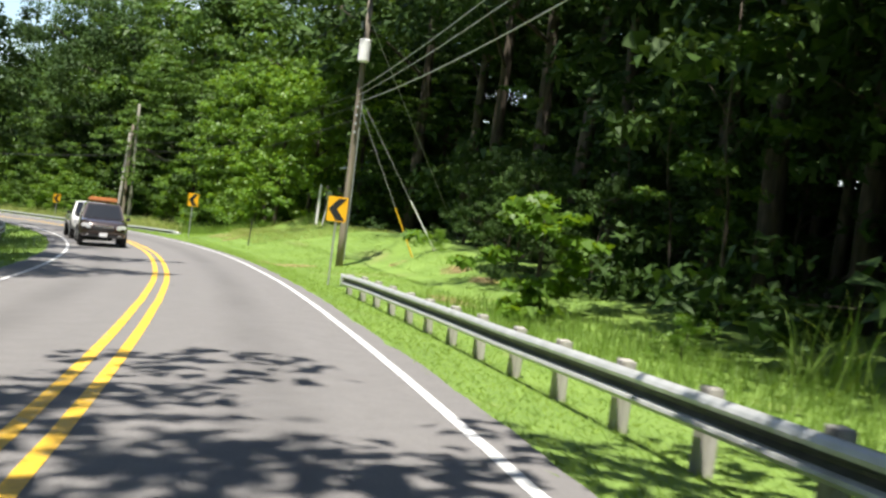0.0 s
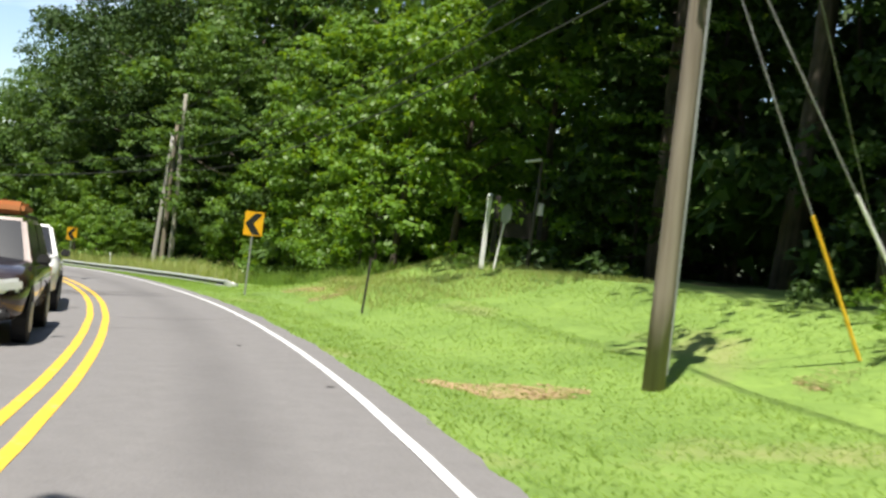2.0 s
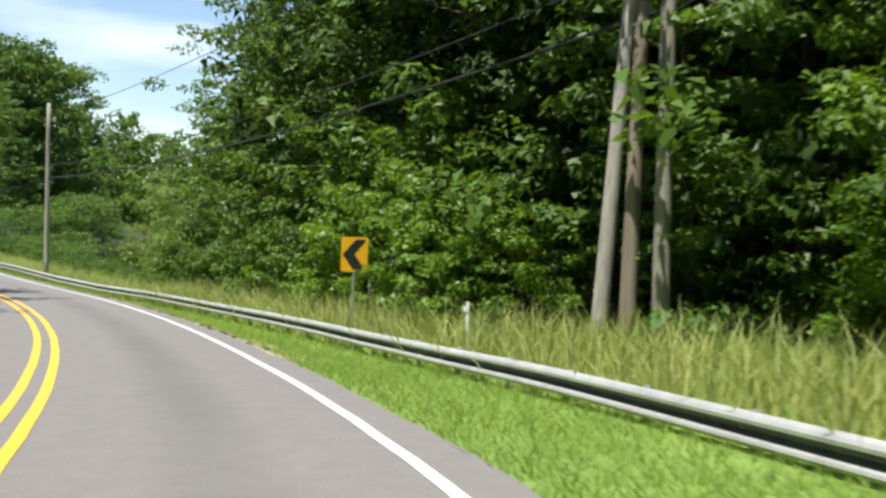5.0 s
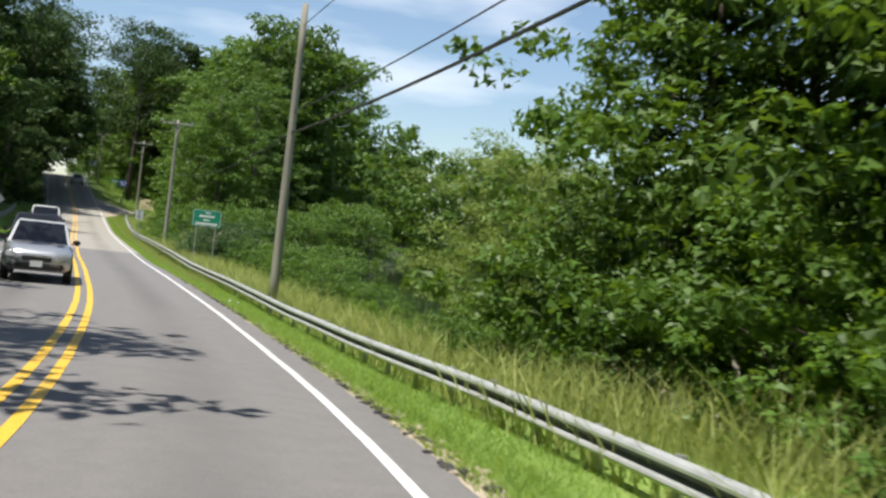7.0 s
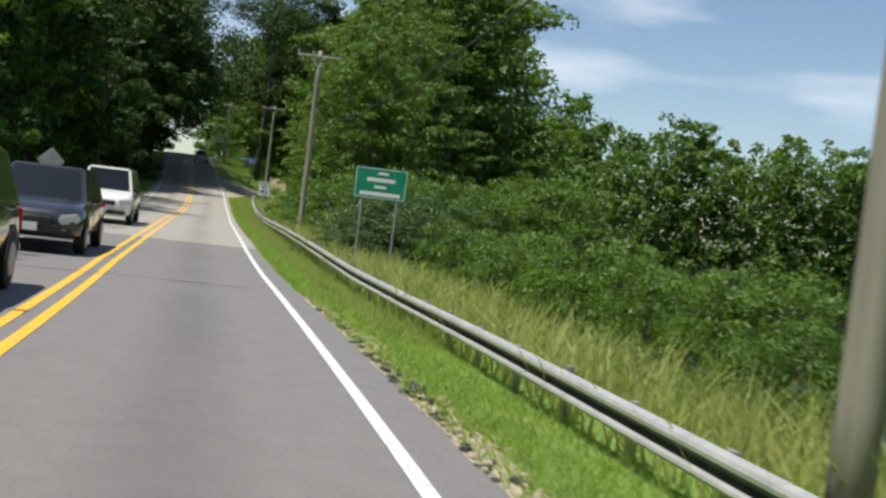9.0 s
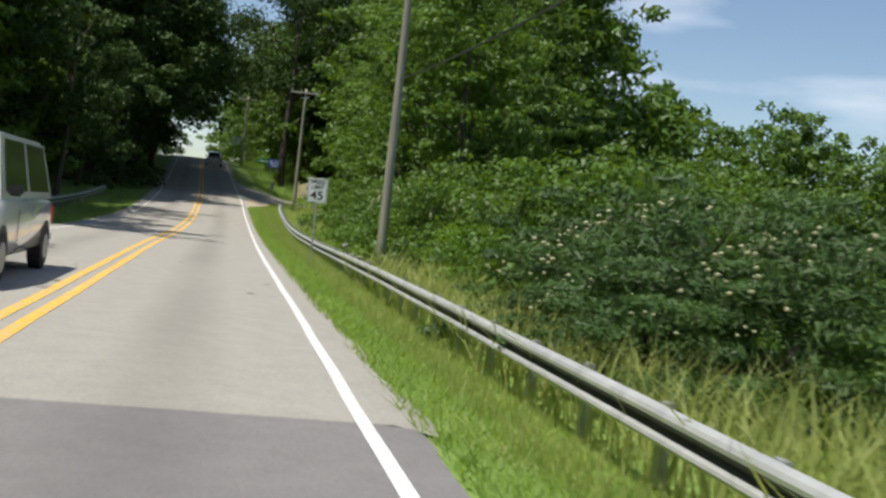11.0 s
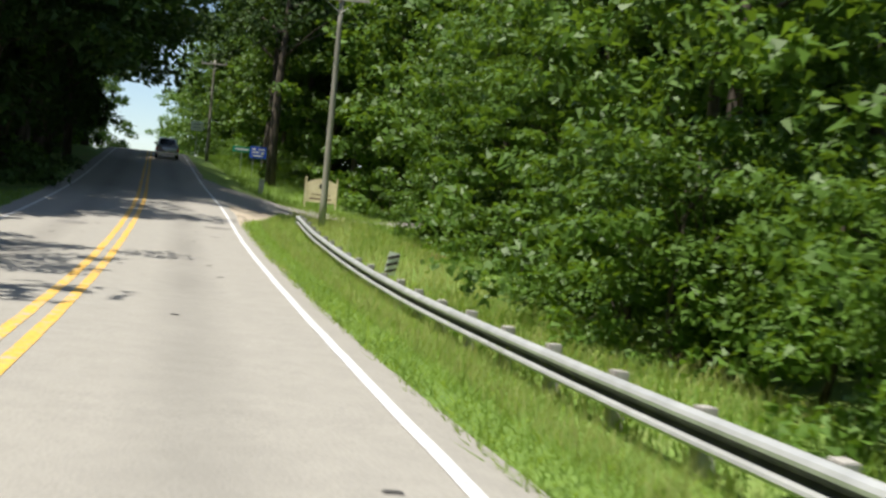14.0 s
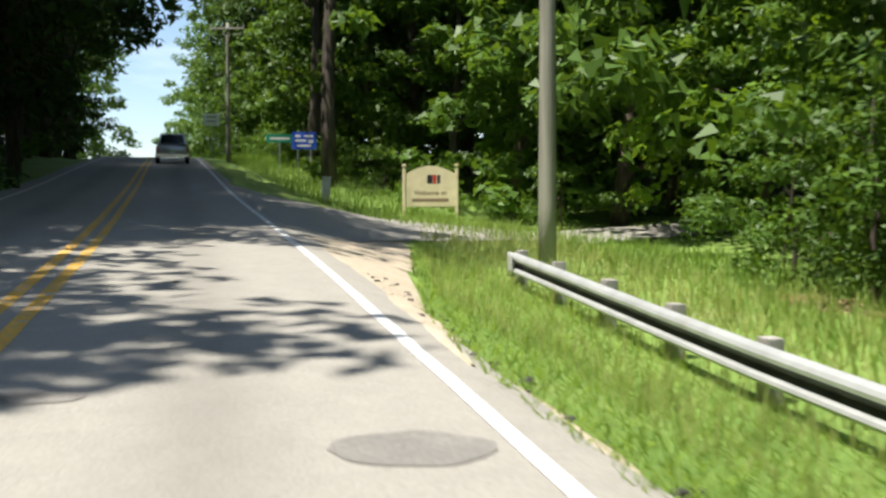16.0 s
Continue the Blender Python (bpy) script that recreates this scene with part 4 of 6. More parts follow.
def tree_parts(seed, h, r, base, clumps, per, size, mat, kind="dome", trunk=0.2, clump_r=(0.8, 1.5), bark=None, bend=0.6, label=None, name="tree", category="tree",
               flat=0.5, narrow=0.62, spread=0.42, limbs=8):
    """A tapered trunk, limbs that end in boughs, and on each bough some clumps of leaves with gaps between the boughs."""
    rng = np.random.default_rng(seed)
    tree = thing(name, label or "leafy broadleaf tree at the edge of the wood", category)
    zs = np.linspace(-0.4, h * 0.88, 8)
    sway = np.cumsum(rng.normal(0, 0.12 * bend, (8, 2)), 0)
    axis = np.column_stack([sway, zs])
    pieces = [tube(axis, trunk * np.linspace(1.15, 0.18, 8), 7)]
    boughs = max(6, clumps // 7)
    f = ((np.arange(boughs) + rng.uniform(0, 1, boughs)) / boughs) ** 0.92
    rad = crown_shape(kind, f) * r
    ang = np.arange(boughs) * 2.4 + rng.normal(0, 0.4, boughs)
    out = np.sqrt(rng.uniform(0.12, 0.95, boughs)) * rad * (1 + 0.2 * np.sin(ang * 3 + seed))
    bz = base + f * (h - base)
    tips = np.column_stack([np.interp(bz, zs, sway[:, 0]) + out * np.cos(ang), np.interp(bz, zs, sway[:, 1]) + out * np.sin(ang), bz])
    for c in tips[rng.choice(boughs, min(boughs, limbs), replace=False)]:
        z0 = min(max(base * 0.6 + 0.3, c[2] - 0.35 * np.hypot(c[0], c[1]) - 0.6), h * 0.8)
        a = np.array([np.interp(z0, zs, sway[:, 0]), np.interp(z0, zs, sway[:, 1]), z0])
        m = (a + c) / 2 + [0, 0, 0.25]
        pieces.append(tube([a, m, c], [trunk * 0.34, trunk * 0.2, trunk * 0.06], 4))
    part("trunk", joined(*pieces), bark or BARK, tree, smooth=True)
    own = rng.integers(0, boughs, clumps)
    own[:boughs] = np.arange(boughs)
    reach = spread * r
    centres = tips[own] + rng.normal(0, 1, (clumps, 3)) * np.array([reach * 0.62, reach * 0.62, reach * 0.3])
    centres[:, 2] = np.maximum(centres[:, 2], 0.25)
    v, fc = clump_leaves(rng, centres, 0.8 * rng.uniform(*clump_r, clumps), per, size, flat, 0.8, narrow)
    part("crown", (v, fc), mat, tree)
    return tree


PROTOS = {}


def proto(key, **kw):
    t = tree_parts(**kw)
    PROTOS[key] = t
    return t


SHRUB = dict(name="shrub", category="shrub", limbs=4)
proto("edge_a", seed=11, h=14.0, r=3.8, base=0.4, clumps=230, per=52, size=0.24, mat=LEAF, kind="column", trunk=0.2, clump_r=(0.5, 1.05))
proto("edge_b", seed=12, h=15.0, r=4.1, base=0.4, clumps=230, per=52, size=0.26, mat=LEAF, kind="dome", trunk=0.24, clump_r=(0.5, 1.1))
proto("maple", seed=13, h=11.5, r=3.5, base=0.3, clumps=220, per=52, size=0.23, mat=LEAF_FRESH, kind="column", trunk=0.18, clump_r=(0.45, 0.95), narrow=0.8,
      label="bright green maple at the edge of the wood")
proto("beech", seed=17, h=14.0, r=4.1, base=0.4, clumps=230, per=54, size=0.23, mat=LEAF, kind="column", trunk=0.2, clump_r=(0.55, 1.1), flat=0.24, narrow=0.5, spread=0.5,
      label="broadleaf tree with layered drooping sprays of leaves")
proto("wood_a", seed=19, h=15.0, r=4.2, base=0.4, clumps=100, per=52, size=0.42, mat=LEAF, kind="dome", trunk=0.24, clump_r=(0.7, 1.4), label="green broadleaf tree in the roadside wood")
proto("wood_b", seed=20, h=14.0, r=4.0, base=0.4, clumps=100, per=52, size=0.4, mat=LEAF, kind="column", trunk=0.22, clump_r=(0.7, 1.3), flat=0.35, label="slender green broadleaf tree in the roadside wood")
proto("gloom", seed=14, h=11.0, r=4.2, base=0.3, clumps=66, per=72, size=0.34, mat=LEAF_SHADED, kind="column", trunk=0.2, clump_r=(0.9, 1.6), label="leafy undergrowth tree, deep shade put into its leaf colour")
proto("canopy", seed=15, h=24.0, r=6.4, base=8.5, clumps=100, per=96, size=0.34, narrow=0.62, mat=LEAF_SHADED, kind="dome", trunk=0.34, clump_r=(1.5, 2.6), label="tall forest tree with a high spreading crown darkened for shade")
proto("sapling", seed=18, h=8.5, r=1.5, base=1.6, clumps=26, per=46, size=0.25, mat=LEAF, kind="column", trunk=0.05, clump_r=(0.35, 0.75), flat=0.3, label="thin sapling with sparse sunlit leaves before the dark wood", limbs=6)
proto("tall_b", seed=22, h=22.0, r=5.6, base=2.5, clumps=90, per=76, size=0.52, mat=LEAF_SHADED, kind="column", trunk=0.32, clump_r=(1.3, 2.4), label="tall broadleaf forest tree with leaves darkened for shade")
proto("tall_c", seed=23, h=19.0, r=5.2, base=1.5, clumps=116, per=54, size=0.47, mat=LEAF, kind="dome", trunk=0.28, clump_r=(1.1, 2.0), label="tall green broadleaf forest tree")
proto("back_a", seed=24, h=20.0, r=5.4, base=0.2, clumps=54, per=66, size=0.58, mat=LEAF_SHADED, kind="column", trunk=0.3, clump_r=(1.7, 2.8), label="forest tree deep in the wood, darkened for shade")
proto("back_c", seed=25, h=19.0, r=5.6, base=1.0, clumps=66, per=60, size=0.56, mat=LEAF, kind="dome", trunk=0.3, clump_r=(1.5, 2.5), label="green forest tree deep in the wood")
proto("shrub_a", seed=31, h=2.7, r=1.7, base=0.25, clumps=40, per=62, size=0.135, mat=LEAF, kind="dome", trunk=0.05, clump_r=(0.35, 0.7), label="dense leafy green shrub on the bank", **SHRUB)
proto("shrub_b", seed=32, h=2.1, r=1.6, base=0.2, clumps=36, per=62, size=0.13, mat=LEAF_FRESH, kind="dome", trunk=0.04, clump_r=(0.3, 0.65), label="light green leafy shrub on the bank", **SHRUB)
proto("shrub_c", seed=33, h=3.4, r=1.9, base=0.3, clumps=46, per=62, size=0.145, mat=LEAF, kind="column", trunk=0.06, clump_r=(0.4, 0.8), label="tall leafy roadside shrub", **SHRUB)
proto("vine_a", seed=41, h=6.2, r=2.2, base=0.2, clumps=90, per=120, size=0.15, mat=LEAF_FRESH, kind="cone", trunk=0.12, clump_r=(0.4, 0.75), name="vine_mound", category="vines",
      label="pointed mound of light green climbing vines", narrow=0.8, limbs=4)
proto("vine_b", seed=42, h=4.2, r=2.4, base=0.2, clumps=80, per=120, size=0.15, mat=LEAF_FRESH, kind="dome", trunk=0.1, clump_r=(0.4, 0.75), name="vine_mound", category="vines",
      label="rounded mound of light green climbing vines", narrow=0.8, limbs=4)
proto("big_leaf", seed=51, h=3.2, r=2.0, base=0.45, clumps=44, per=34, size=0.3, mat=LEAF_FRESH, kind="dome", trunk=0.05, clump_r=(0.4, 0.75), flat=0.22, narrow=0.85, label="sunlit young tree with tiers of large bright leaves", **SHRUB)
proto("willow", seed=61, h=8.5, r=3.4, base=0.5, clumps=190, per=170, size=0.22, mat=LEAF_WILLOW, kind="dome", trunk=0.16, clump_r=(0.7, 1.2), narrow=0.26, label="grey-green willow tree on the lake shore")
proto("arch", seed=16, h=18.0, r=7.6, base=5.6, clumps=104, per=90, size=0.44, mat=LEAF_SHADED, kind="dome", trunk=0.3, clump_r=(1.3, 2.2), label="tree spreading a crown darkened for shade over the road")
proto("mimosa", seed=62, h=3.3, r=3.3, base=0.5, clumps=110, per=110, size=0.22, mat=LEAF_MIMOSA, kind="dome", trunk=0.09, clump_r=(0.5, 0.95), label="low feathery mimosa tree leaning over the guard rail", flat=0.3, narrow=0.24)

fl_rng = np.random.default_rng(77)
shf = proto("shrub_f", seed=34, h=3.0, r=1.8, base=0.3, clumps=46, per=62, size=0.145, mat=LEAF, kind="dome", trunk=0.05, clump_r=(0.35, 0.75), label="leafy shrub topped with cream flower plumes", **SHRUB)
for k in range(9):
    a, rr = fl_rng.uniform(0, 6.28), 1.5 * math.sqrt(fl_rng.uniform(0, 1))
    foot = np.array([rr * math.cos(a), rr * math.sin(a), 2.95 - 0.3 * rr + fl_rng.uniform(-0.15, 0.15)])
    lean = fl_rng.normal(0, 0.16, 2)
    axis = [foot + np.array([lean[0] * q, lean[1] * q, 0.36 * q - 0.1 * q * q]) for q in (0, 0.15, 0.35, 0.6, 0.85, 1.0)]
    part("flower_plume", tube(axis, np.array([0.012, 0.03, 0.042, 0.036, 0.022, 0.006]) * fl_rng.uniform(0.8, 1.25), 7), FLOWER, shf, "cream flower plume")
for k in range(80):
    a, rr = fl_rng.uniform(0, 6.28), 3.0 * math.sqrt(fl_rng.uniform(0, 1))
    foot = np.array([rr * math.cos(a), rr * math.sin(a), 3.35 - 0.13 * rr * rr + fl_rng.uniform(-0.2, 0.15)])
    part("blossom", tube([foot + np.array([0, 0, q]) for q in (-0.03, -0.015, 0.015, 0.035)], [0.01, 0.045, 0.05, 0.015], 6), FLOWER, PROTOS["mimosa"], "pale tufted blossom")

rng_place = np.random.default_rng(7)
USED = set()


def grow(key, s, d, scale=1.0, sink=0.05):
    """A copy of a tree or shrub at s along and d across, turned and sized at random."""
    src = PROTOS[key]
    p = place(s, d)
    rng = np.random.default_rng(abs(int(s * 100)) * 7 + abs(int(d * 100)) * 13 + len(key))
    sc = scale * rng.uniform(0.9, 1.1)
    m = Matrix.Translation((p[0], p[1], p[2] - sink)) @ pose(0, 0, 0, rng.uniform(-3, 3), rng.uniform(-3, 3), rng.uniform(0, 360)) @ Matrix.Diagonal((sc, sc, sc * rng.uniform(0.92, 1.1), 1))
    if key not in USED:
        USED.add(key)
        src.matrix_world = m
        return src
    ob = copy_thing(src, m)
    ob.matrix_basis = m
    return ob


DEEP = []


def deep(key, s, d, scale):
    """Crown of a tree deep in the wood, added to the joined mass."""
    p = place(s, d)
    sc = scale * rng_place.uniform(0.85, 1.15)
    a = rng_place.uniform(0, 2 * np.pi)
    DEEP.append((key, np.array([[np.cos(a), -np.sin(a), 0], [np.sin(a), np.cos(a), 0], [0, 0, 1]]) * sc, p))


def row(keys, s0, s1, step, d, spread=1.2, scale=1.0, skip=None, how=None):
    """Trees along the road from s0 to s1, d across it, each of a kind picked from keys."""
    s = s0
    rng = np.random.default_rng(abs(int(s0 * 10)) + int(step * 100) + len(keys[0]) + abs(int(10 * (d(s0) if callable(d) else d))))
    while s < s1:
        dd = (d(s) if callable(d) else d) + rng.uniform(-spread, spread)
        ss = s + rng.uniform(-0.3, 0.3) * step
        if skip is None or not skip(ss, dd):
            (how or grow)(keys[int(rng.integers(len(keys)))], ss, dd, scale)
        s += step * rng.uniform(0.85, 1.15)


# wood on the outer side of the bend: high canopy in shade-darkened leaves first, then a sunlit edge
def edge_right(s):
    return float(np.interp(s, [-50, 15, 28, 40, 58, 66, 76, 90, 105, 122], [11.5, 12.0, 15.0, 17.0, 17.5, 15.0, 14.5, 13.5, 12.5, 13.5]))


row(["canopy"], -22, 61, 4.6, lambda s: edge_right(s) + (3.0 if 4 < s < 27 else 0.2), 0.6, 1.05)
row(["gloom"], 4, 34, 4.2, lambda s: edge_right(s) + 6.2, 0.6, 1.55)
row(["back_a"], 33, 68, 4.0, lambda s: edge_right(s) + 6.5, 0.8, 1.2, how=deep)
row(["back_a"], 30, 76, 4.6, lambda s: edge_right(s) + 22, 1.5, 1.3, how=deep)
row(["back_a"], -8, 52, 6.0, lambda s: edge_right(s) + 11.0, 0.8, 1.2, how=deep)
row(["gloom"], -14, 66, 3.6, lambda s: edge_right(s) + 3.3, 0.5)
row(["back_a"], 0, 122, 6.0, lambda s: edge_right(s) + 12.0, 1.5, 1.1, how=deep)
row(["back_a"], 0, 112, 7.0, lambda s: edge_right(s) + 17, 2.0, 1.15, how=deep)
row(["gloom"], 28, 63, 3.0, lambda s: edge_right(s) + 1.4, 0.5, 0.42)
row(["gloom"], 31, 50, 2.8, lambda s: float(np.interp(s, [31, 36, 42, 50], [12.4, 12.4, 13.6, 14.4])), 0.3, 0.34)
row(["sapling"], 22, 52, 6.5, lambda s: edge_right(s) - 0.6, 0.8, 0.95)
row(["beech", "maple"], 82, 92, 4.5, lambda s: edge_right(s) + 0.3, 0.8)
row(["edge_b", "beech"], 93, 103, 4.4, lambda s: edge_right(s) + 1.0, 0.6)
row(["canopy"], 100, 117, 4.6, lambda s: edge_right(s) + 1.6, 0.5, 0.9)
row(["gloom"], 100, 125, 3.6, lambda s: edge_right(s) + 2.0, 0.5, 1.0)
row(["edge_b", "beech"], 77, 112, 5.0, lambda s: edge_right(s) + 4.6, 0.8, 1.55)
row(["back_a"], 68, 114, 7.0, lambda s: edge_right(s) + 9.0, 1.0, 1.3, how=deep)
row(["edge_a", "beech", "edge_b"], 108, 123.5, 2.6, lambda s: edge_right(s) - 0.2, 0.6, 1.0)
row(["maple"], 112, 122, 4.0, lambda s: edge_right(s) - 2.0, 0.4, 0.5)
row(["tall_b"], 114, 124, 4.5, lambda s: edge_right(s) + 4.0, 0.5, 0.85)
row(["gloom"], 82, 110, 6.0, lambda s: edge_right(s) + 3.0, 0.8)
row(["shrub_c", "shrub_a"], 74, 84, 3.4, lambda s: edge_right(s) - 2.9, 0.5)
row(["shrub_a", "shrub_c"], 108, 124, 2.6, lambda s: edge_right(s) - 3.4, 0.5, 1.05)
for key, s, d, k in (("big_leaf", 26.0, 9.1, 0.86), ("shrub_b", 18.5, 9.4, 0.45), ("shrub_b", 44.6, 11.7, 0.4), ("shrub_b", 46.0, 12.4, 0.3),
                     ("maple", 71.8, 12.4, 0.85), ("maple", 75.4, 13.2, 0.95), ("maple", 79.5, 14.0, 1.0), ("maple", 68.4, 13.4, 0.95), ("maple", 65.6, 15.6, 0.95), ("beech", 61.5, 19.0, 0.8), ("edge_b", 71.0, 22.0, 1.1),
                     ("edge_a", 126.2, 12.9, 1.0), ("gloom", 126.4, 13.6, 0.72), ("edge_b", 125.6, 12.2, 0.72), ("beech", 123.6, 11.6, 0.8), ("shrub_c", 127.0, 10.6, 1.1), ("shrub_a", 129.0, 11.4, 1.1), ("vine_b", 112.6, 9.6, 0.7), ("vine_b", 116.0, 9.8, 0.6),
                     ("vine_a", 103.6, 11.2, 1.0), ("vine_b", 102.0, 9.4, 0.85), ("vine_a", 107.0, 10.6, 1.0), ("vine_b", 105.0, 9.2, 0.85), ("vine_b", 99.4, 9.3, 0.95), ("vine_b", 96.5, 9.4, 0.7),
                     ("vine_a", 87.6, 12.2, 0.95), ("vine_b", 86.6, 11.4, 0.7),
                     ("shrub_b", 63.4, 11.7, 0.3), ("shrub_b", 63.0, 12.6, 0.3), ("shrub_a", 63.0, 13.2, 0.26)):
    grow(key, s, d, k)
# bank above the lake
row(["shrub_a", "shrub_b", "shrub_c"], 127, 147, 2.1, 8.8, 0.6, 0.46)
row(["shrub_a", "shrub_b"], 136, 143, 2.6, 11.0, 0.7, 0.42)
row(["shrub_a", "shrub_b", "shrub_c"], 143.5, 157, 1.9, 10.3, 0.9, 0.56)
row(["shrub_a", "shrub_b", "shrub_c"], 148, 184, 2.3, 9.4, 0.6, 0.66)
row(["shrub_a", "shrub_c"], 152, 188, 2.7, 12.0, 0.8, 0.75)
row(["shrub_b", "shrub_c"], 183, 214, 2.6, 8.7, 0.4, 0.95)
row(["shrub_a", "shrub_c"], 178, 222, 2.8, 10.4, 0.8, 1.1)
for key, s, d, k in (("willow", 134.6, 12.1, 0.74), ("willow", 136.4, 14.2, 0.7), ("shrub_f", 195.5, 7.7, 0.95), ("shrub_f", 198.4, 8.3, 1.0), ("shrub_f", 201.4, 8.6, 0.95),
                     ("shrub_f", 205.0, 8.4, 0.9), ("shrub_f", 190.5, 8.9, 0.85), ("mimosa", 174.8, 8.8, 0.8), ("mimosa", 171.8, 9.4, 0.72), ("mimosa", 176.2, 7.9, 0.6), ("mimosa", 172.8, 7.7, 0.55), ("shrub_c", 218.9, 9.0, 1.2), ("shrub_c", 222.0, 9.6, 1.1)):
    grow(key, s, d, k)

# hillside wood above the driveway, which ends at a corner where the lake opens
CORNER = (-129.0, 212.0)
VIEWS = ((-40.1, 92.6), (-61.5, 111.7), (-87.9, 131.6), (-93.9, 136.2))


def lake_view(s, d, r=6.6):
    """Whether a tree there would stand before the lake's opening."""
    p = place(s, d)
    for x, y in VIEWS:
        gap = math.degrees(math.atan2(r, math.hypot(p[0] - x, p[1] - y)))
        if math.degrees(math.atan2(x - p[0], p[1] - y)) - gap < math.degrees(math.atan2(x - CORNER[0], CORNER[1] - y)):
            return True
    return False


row(["edge_a", "edge_b"], 204, 226, 5.0, 12.6, 0.8, 1.0, lake_view)
row(["beech", "edge_a"], 227, 243, 4.0, 14.0, 0.6, 1.05)
row(["shrub_a", "shrub_c", "shrub_b"], 219, 230, 2.4, lambda s: float(np.interp(s, [220, 226, 231], [9.2, 9.6, 11.0])), 0.5, 0.95)
row(["gloom"], 229, 246, 3.6, 17.0, 0.5, 0.8)
row(["shrub_c", "shrub_a"], 206, 229, 3.0, 12.2, 0.6, 1.2)
row(["edge_b", "beech"], 202, 250, 5.0, 18.0, 1.2, 1.2, lake_view)
row(["tall_c"], 200, 252, 6.0, 24.0, 1.5, 1.3, lake_view)
row(["back_c"], 204, 252, 5.0, 31.0, 1.5, 1.25, lake_view, how=deep)
row(["tall_c", "wood_a"], 208, 256, 5.0, 38.0, 1.5, 0.95, lake_view)
row(["wood_b", "maple", "wood_a", "tall_c"], 262, 345, 6.0, lambda s: float(np.interp(s, [262, 278, 300, 340], [17.5, 16.0, 12.5, 11.0])), 1.0, 1.1)
row(["tall_c", "tall_b"], 254, 350, 6.5, lambda s: float(np.interp(s, [254, 278, 300, 340], [21, 21, 17, 16])), 1.5, 1.1)
row(["back_c"], 205, 350, 8.0, 45, 3, 1.2, lake_view, how=deep)
row(["back_c"], 240, 350, 8.0, 29, 3, 1.3, lake_view, how=deep)
row(["shrub_c", "shrub_a"], 190, 206, 2.4, 15.0, 1.2, 1.3)
row(["shrub_c", "shrub_a"], 196, 212, 2.6, 20.0, 1.5, 1.5)
row(["shrub_c"], 202, 222, 3.0, 26.0, 1.5, 1.8)
row(["back_c"], 216, 300, 9.0, 55, 3, 1.2, lake_view, how=deep)
row(["shrub_a", "shrub_b"], 268, 330, 3.4, lambda s: float(np.interp(s, [266, 278, 300, 330], [15, 13.0, 9.4, 8.5])), 0.6, 0.8)
for key, s, d, k in (("beech", 245.6, 14.2, 0.85), ("shrub_c", 246.5, 11.6, 1.05), ("shrub_a", 249.5, 12.2, 1.0), ("beech", 251.0, 17.6, 0.95), ("maple", 255.5, 18.6, 0.9), ("shrub_a", 253.8, 14.6, 0.8), ("shrub_b", 228.0, 9.4, 0.7)):
    grow(key, s, d, k)
# trees on the inner side of the road
row(["tall_c", "tall_b"], -24, 50, 9.0, -13.8, 1.0, 1.15)
row(["tall_c", "tall_b"], 52, 88, 7.0, -18.0, 1.0, 1.35)
row(["tall_c", "tall_b"], 90, 118, 8.0, -15.5, 1.0, 1.1)
row(["back_a"], -22, 118, 9.0, -20.0, 2.0, 1.2, how=deep)
row(["wood_a", "wood_b"], 122, 190, 5.6, -12.5, 1.0, 1.0)
row(["wood_b", "tall_b"], 192, 240, 5.6, -12.5, 1.0, 1.0)
row(["back_c"], 150, 240, 6.0, -17.0, 1.0, 1.2, how=deep)
row(["back_a", "back_c"], 118, 236, 8.0, -24.0, 1.0, 1.3, how=deep)
row(["wood_a", "tall_b"], 240, 345, 7.0, -11.5, 1.0, 1.1)
row(["gloom"], 243, 340, 4.6, -9.4, 0.5, 0.85)
row(["back_a"], 238, 350, 7.0, -16.5, 1.0, 1.2, how=deep)
row(["canopy"], 256, 335, 6.5, -7.6, 0.6, 1.05)
row(["tall_c"], 352, 380, 6.0, 9.0, 3.0, 1.0)
for key, s, d, k in (("canopy", 286, 9.0, 1.05), ("canopy", 296, 9.5, 1.1), ("canopy", -4.0, -8.2, 1.15), ("canopy", -10, -7.4, 1.05), ("arch", -1.6, -6.4, 1.0), ("arch", -2.2, 5.8, 0.85), ("arch", 14.0, -11.2, 0.85), ("canopy", -12, 8.4, 1.0), ("arch", 253.5, -6.8, 0.95), ("arch", 260.5, -6.0, 1.0),
                     ("arch", 266, -6.6, 0.98), ("arch", 274, -6.4, 1.0), ("arch", 284, -5.6, 1.05), ("tall_c", 24, -8.6, 0.9), ("arch", 50.0, -8.2, 0.58), ("tall_b", 118, -8.2, 0.8), ("wood_a", 133.5, -8.0, 0.85), ("arch", 223.6, -7.6, 0.62), ("canopy", 253.0, -9.9, 0.85), ("canopy", 240.0, -17.5, 1.0), ("tall_c", 350.0, -10.0, 1.0), ("tall_c", 362.0, -10.5, 1.1), ("tall_c", 374.0, -10.5, 1.1), ("tall_c", 398.0, 6.6, 1.15), ("tall_c", 409.0, 5.4, 1.15)):
    grow(key, s, d, k)

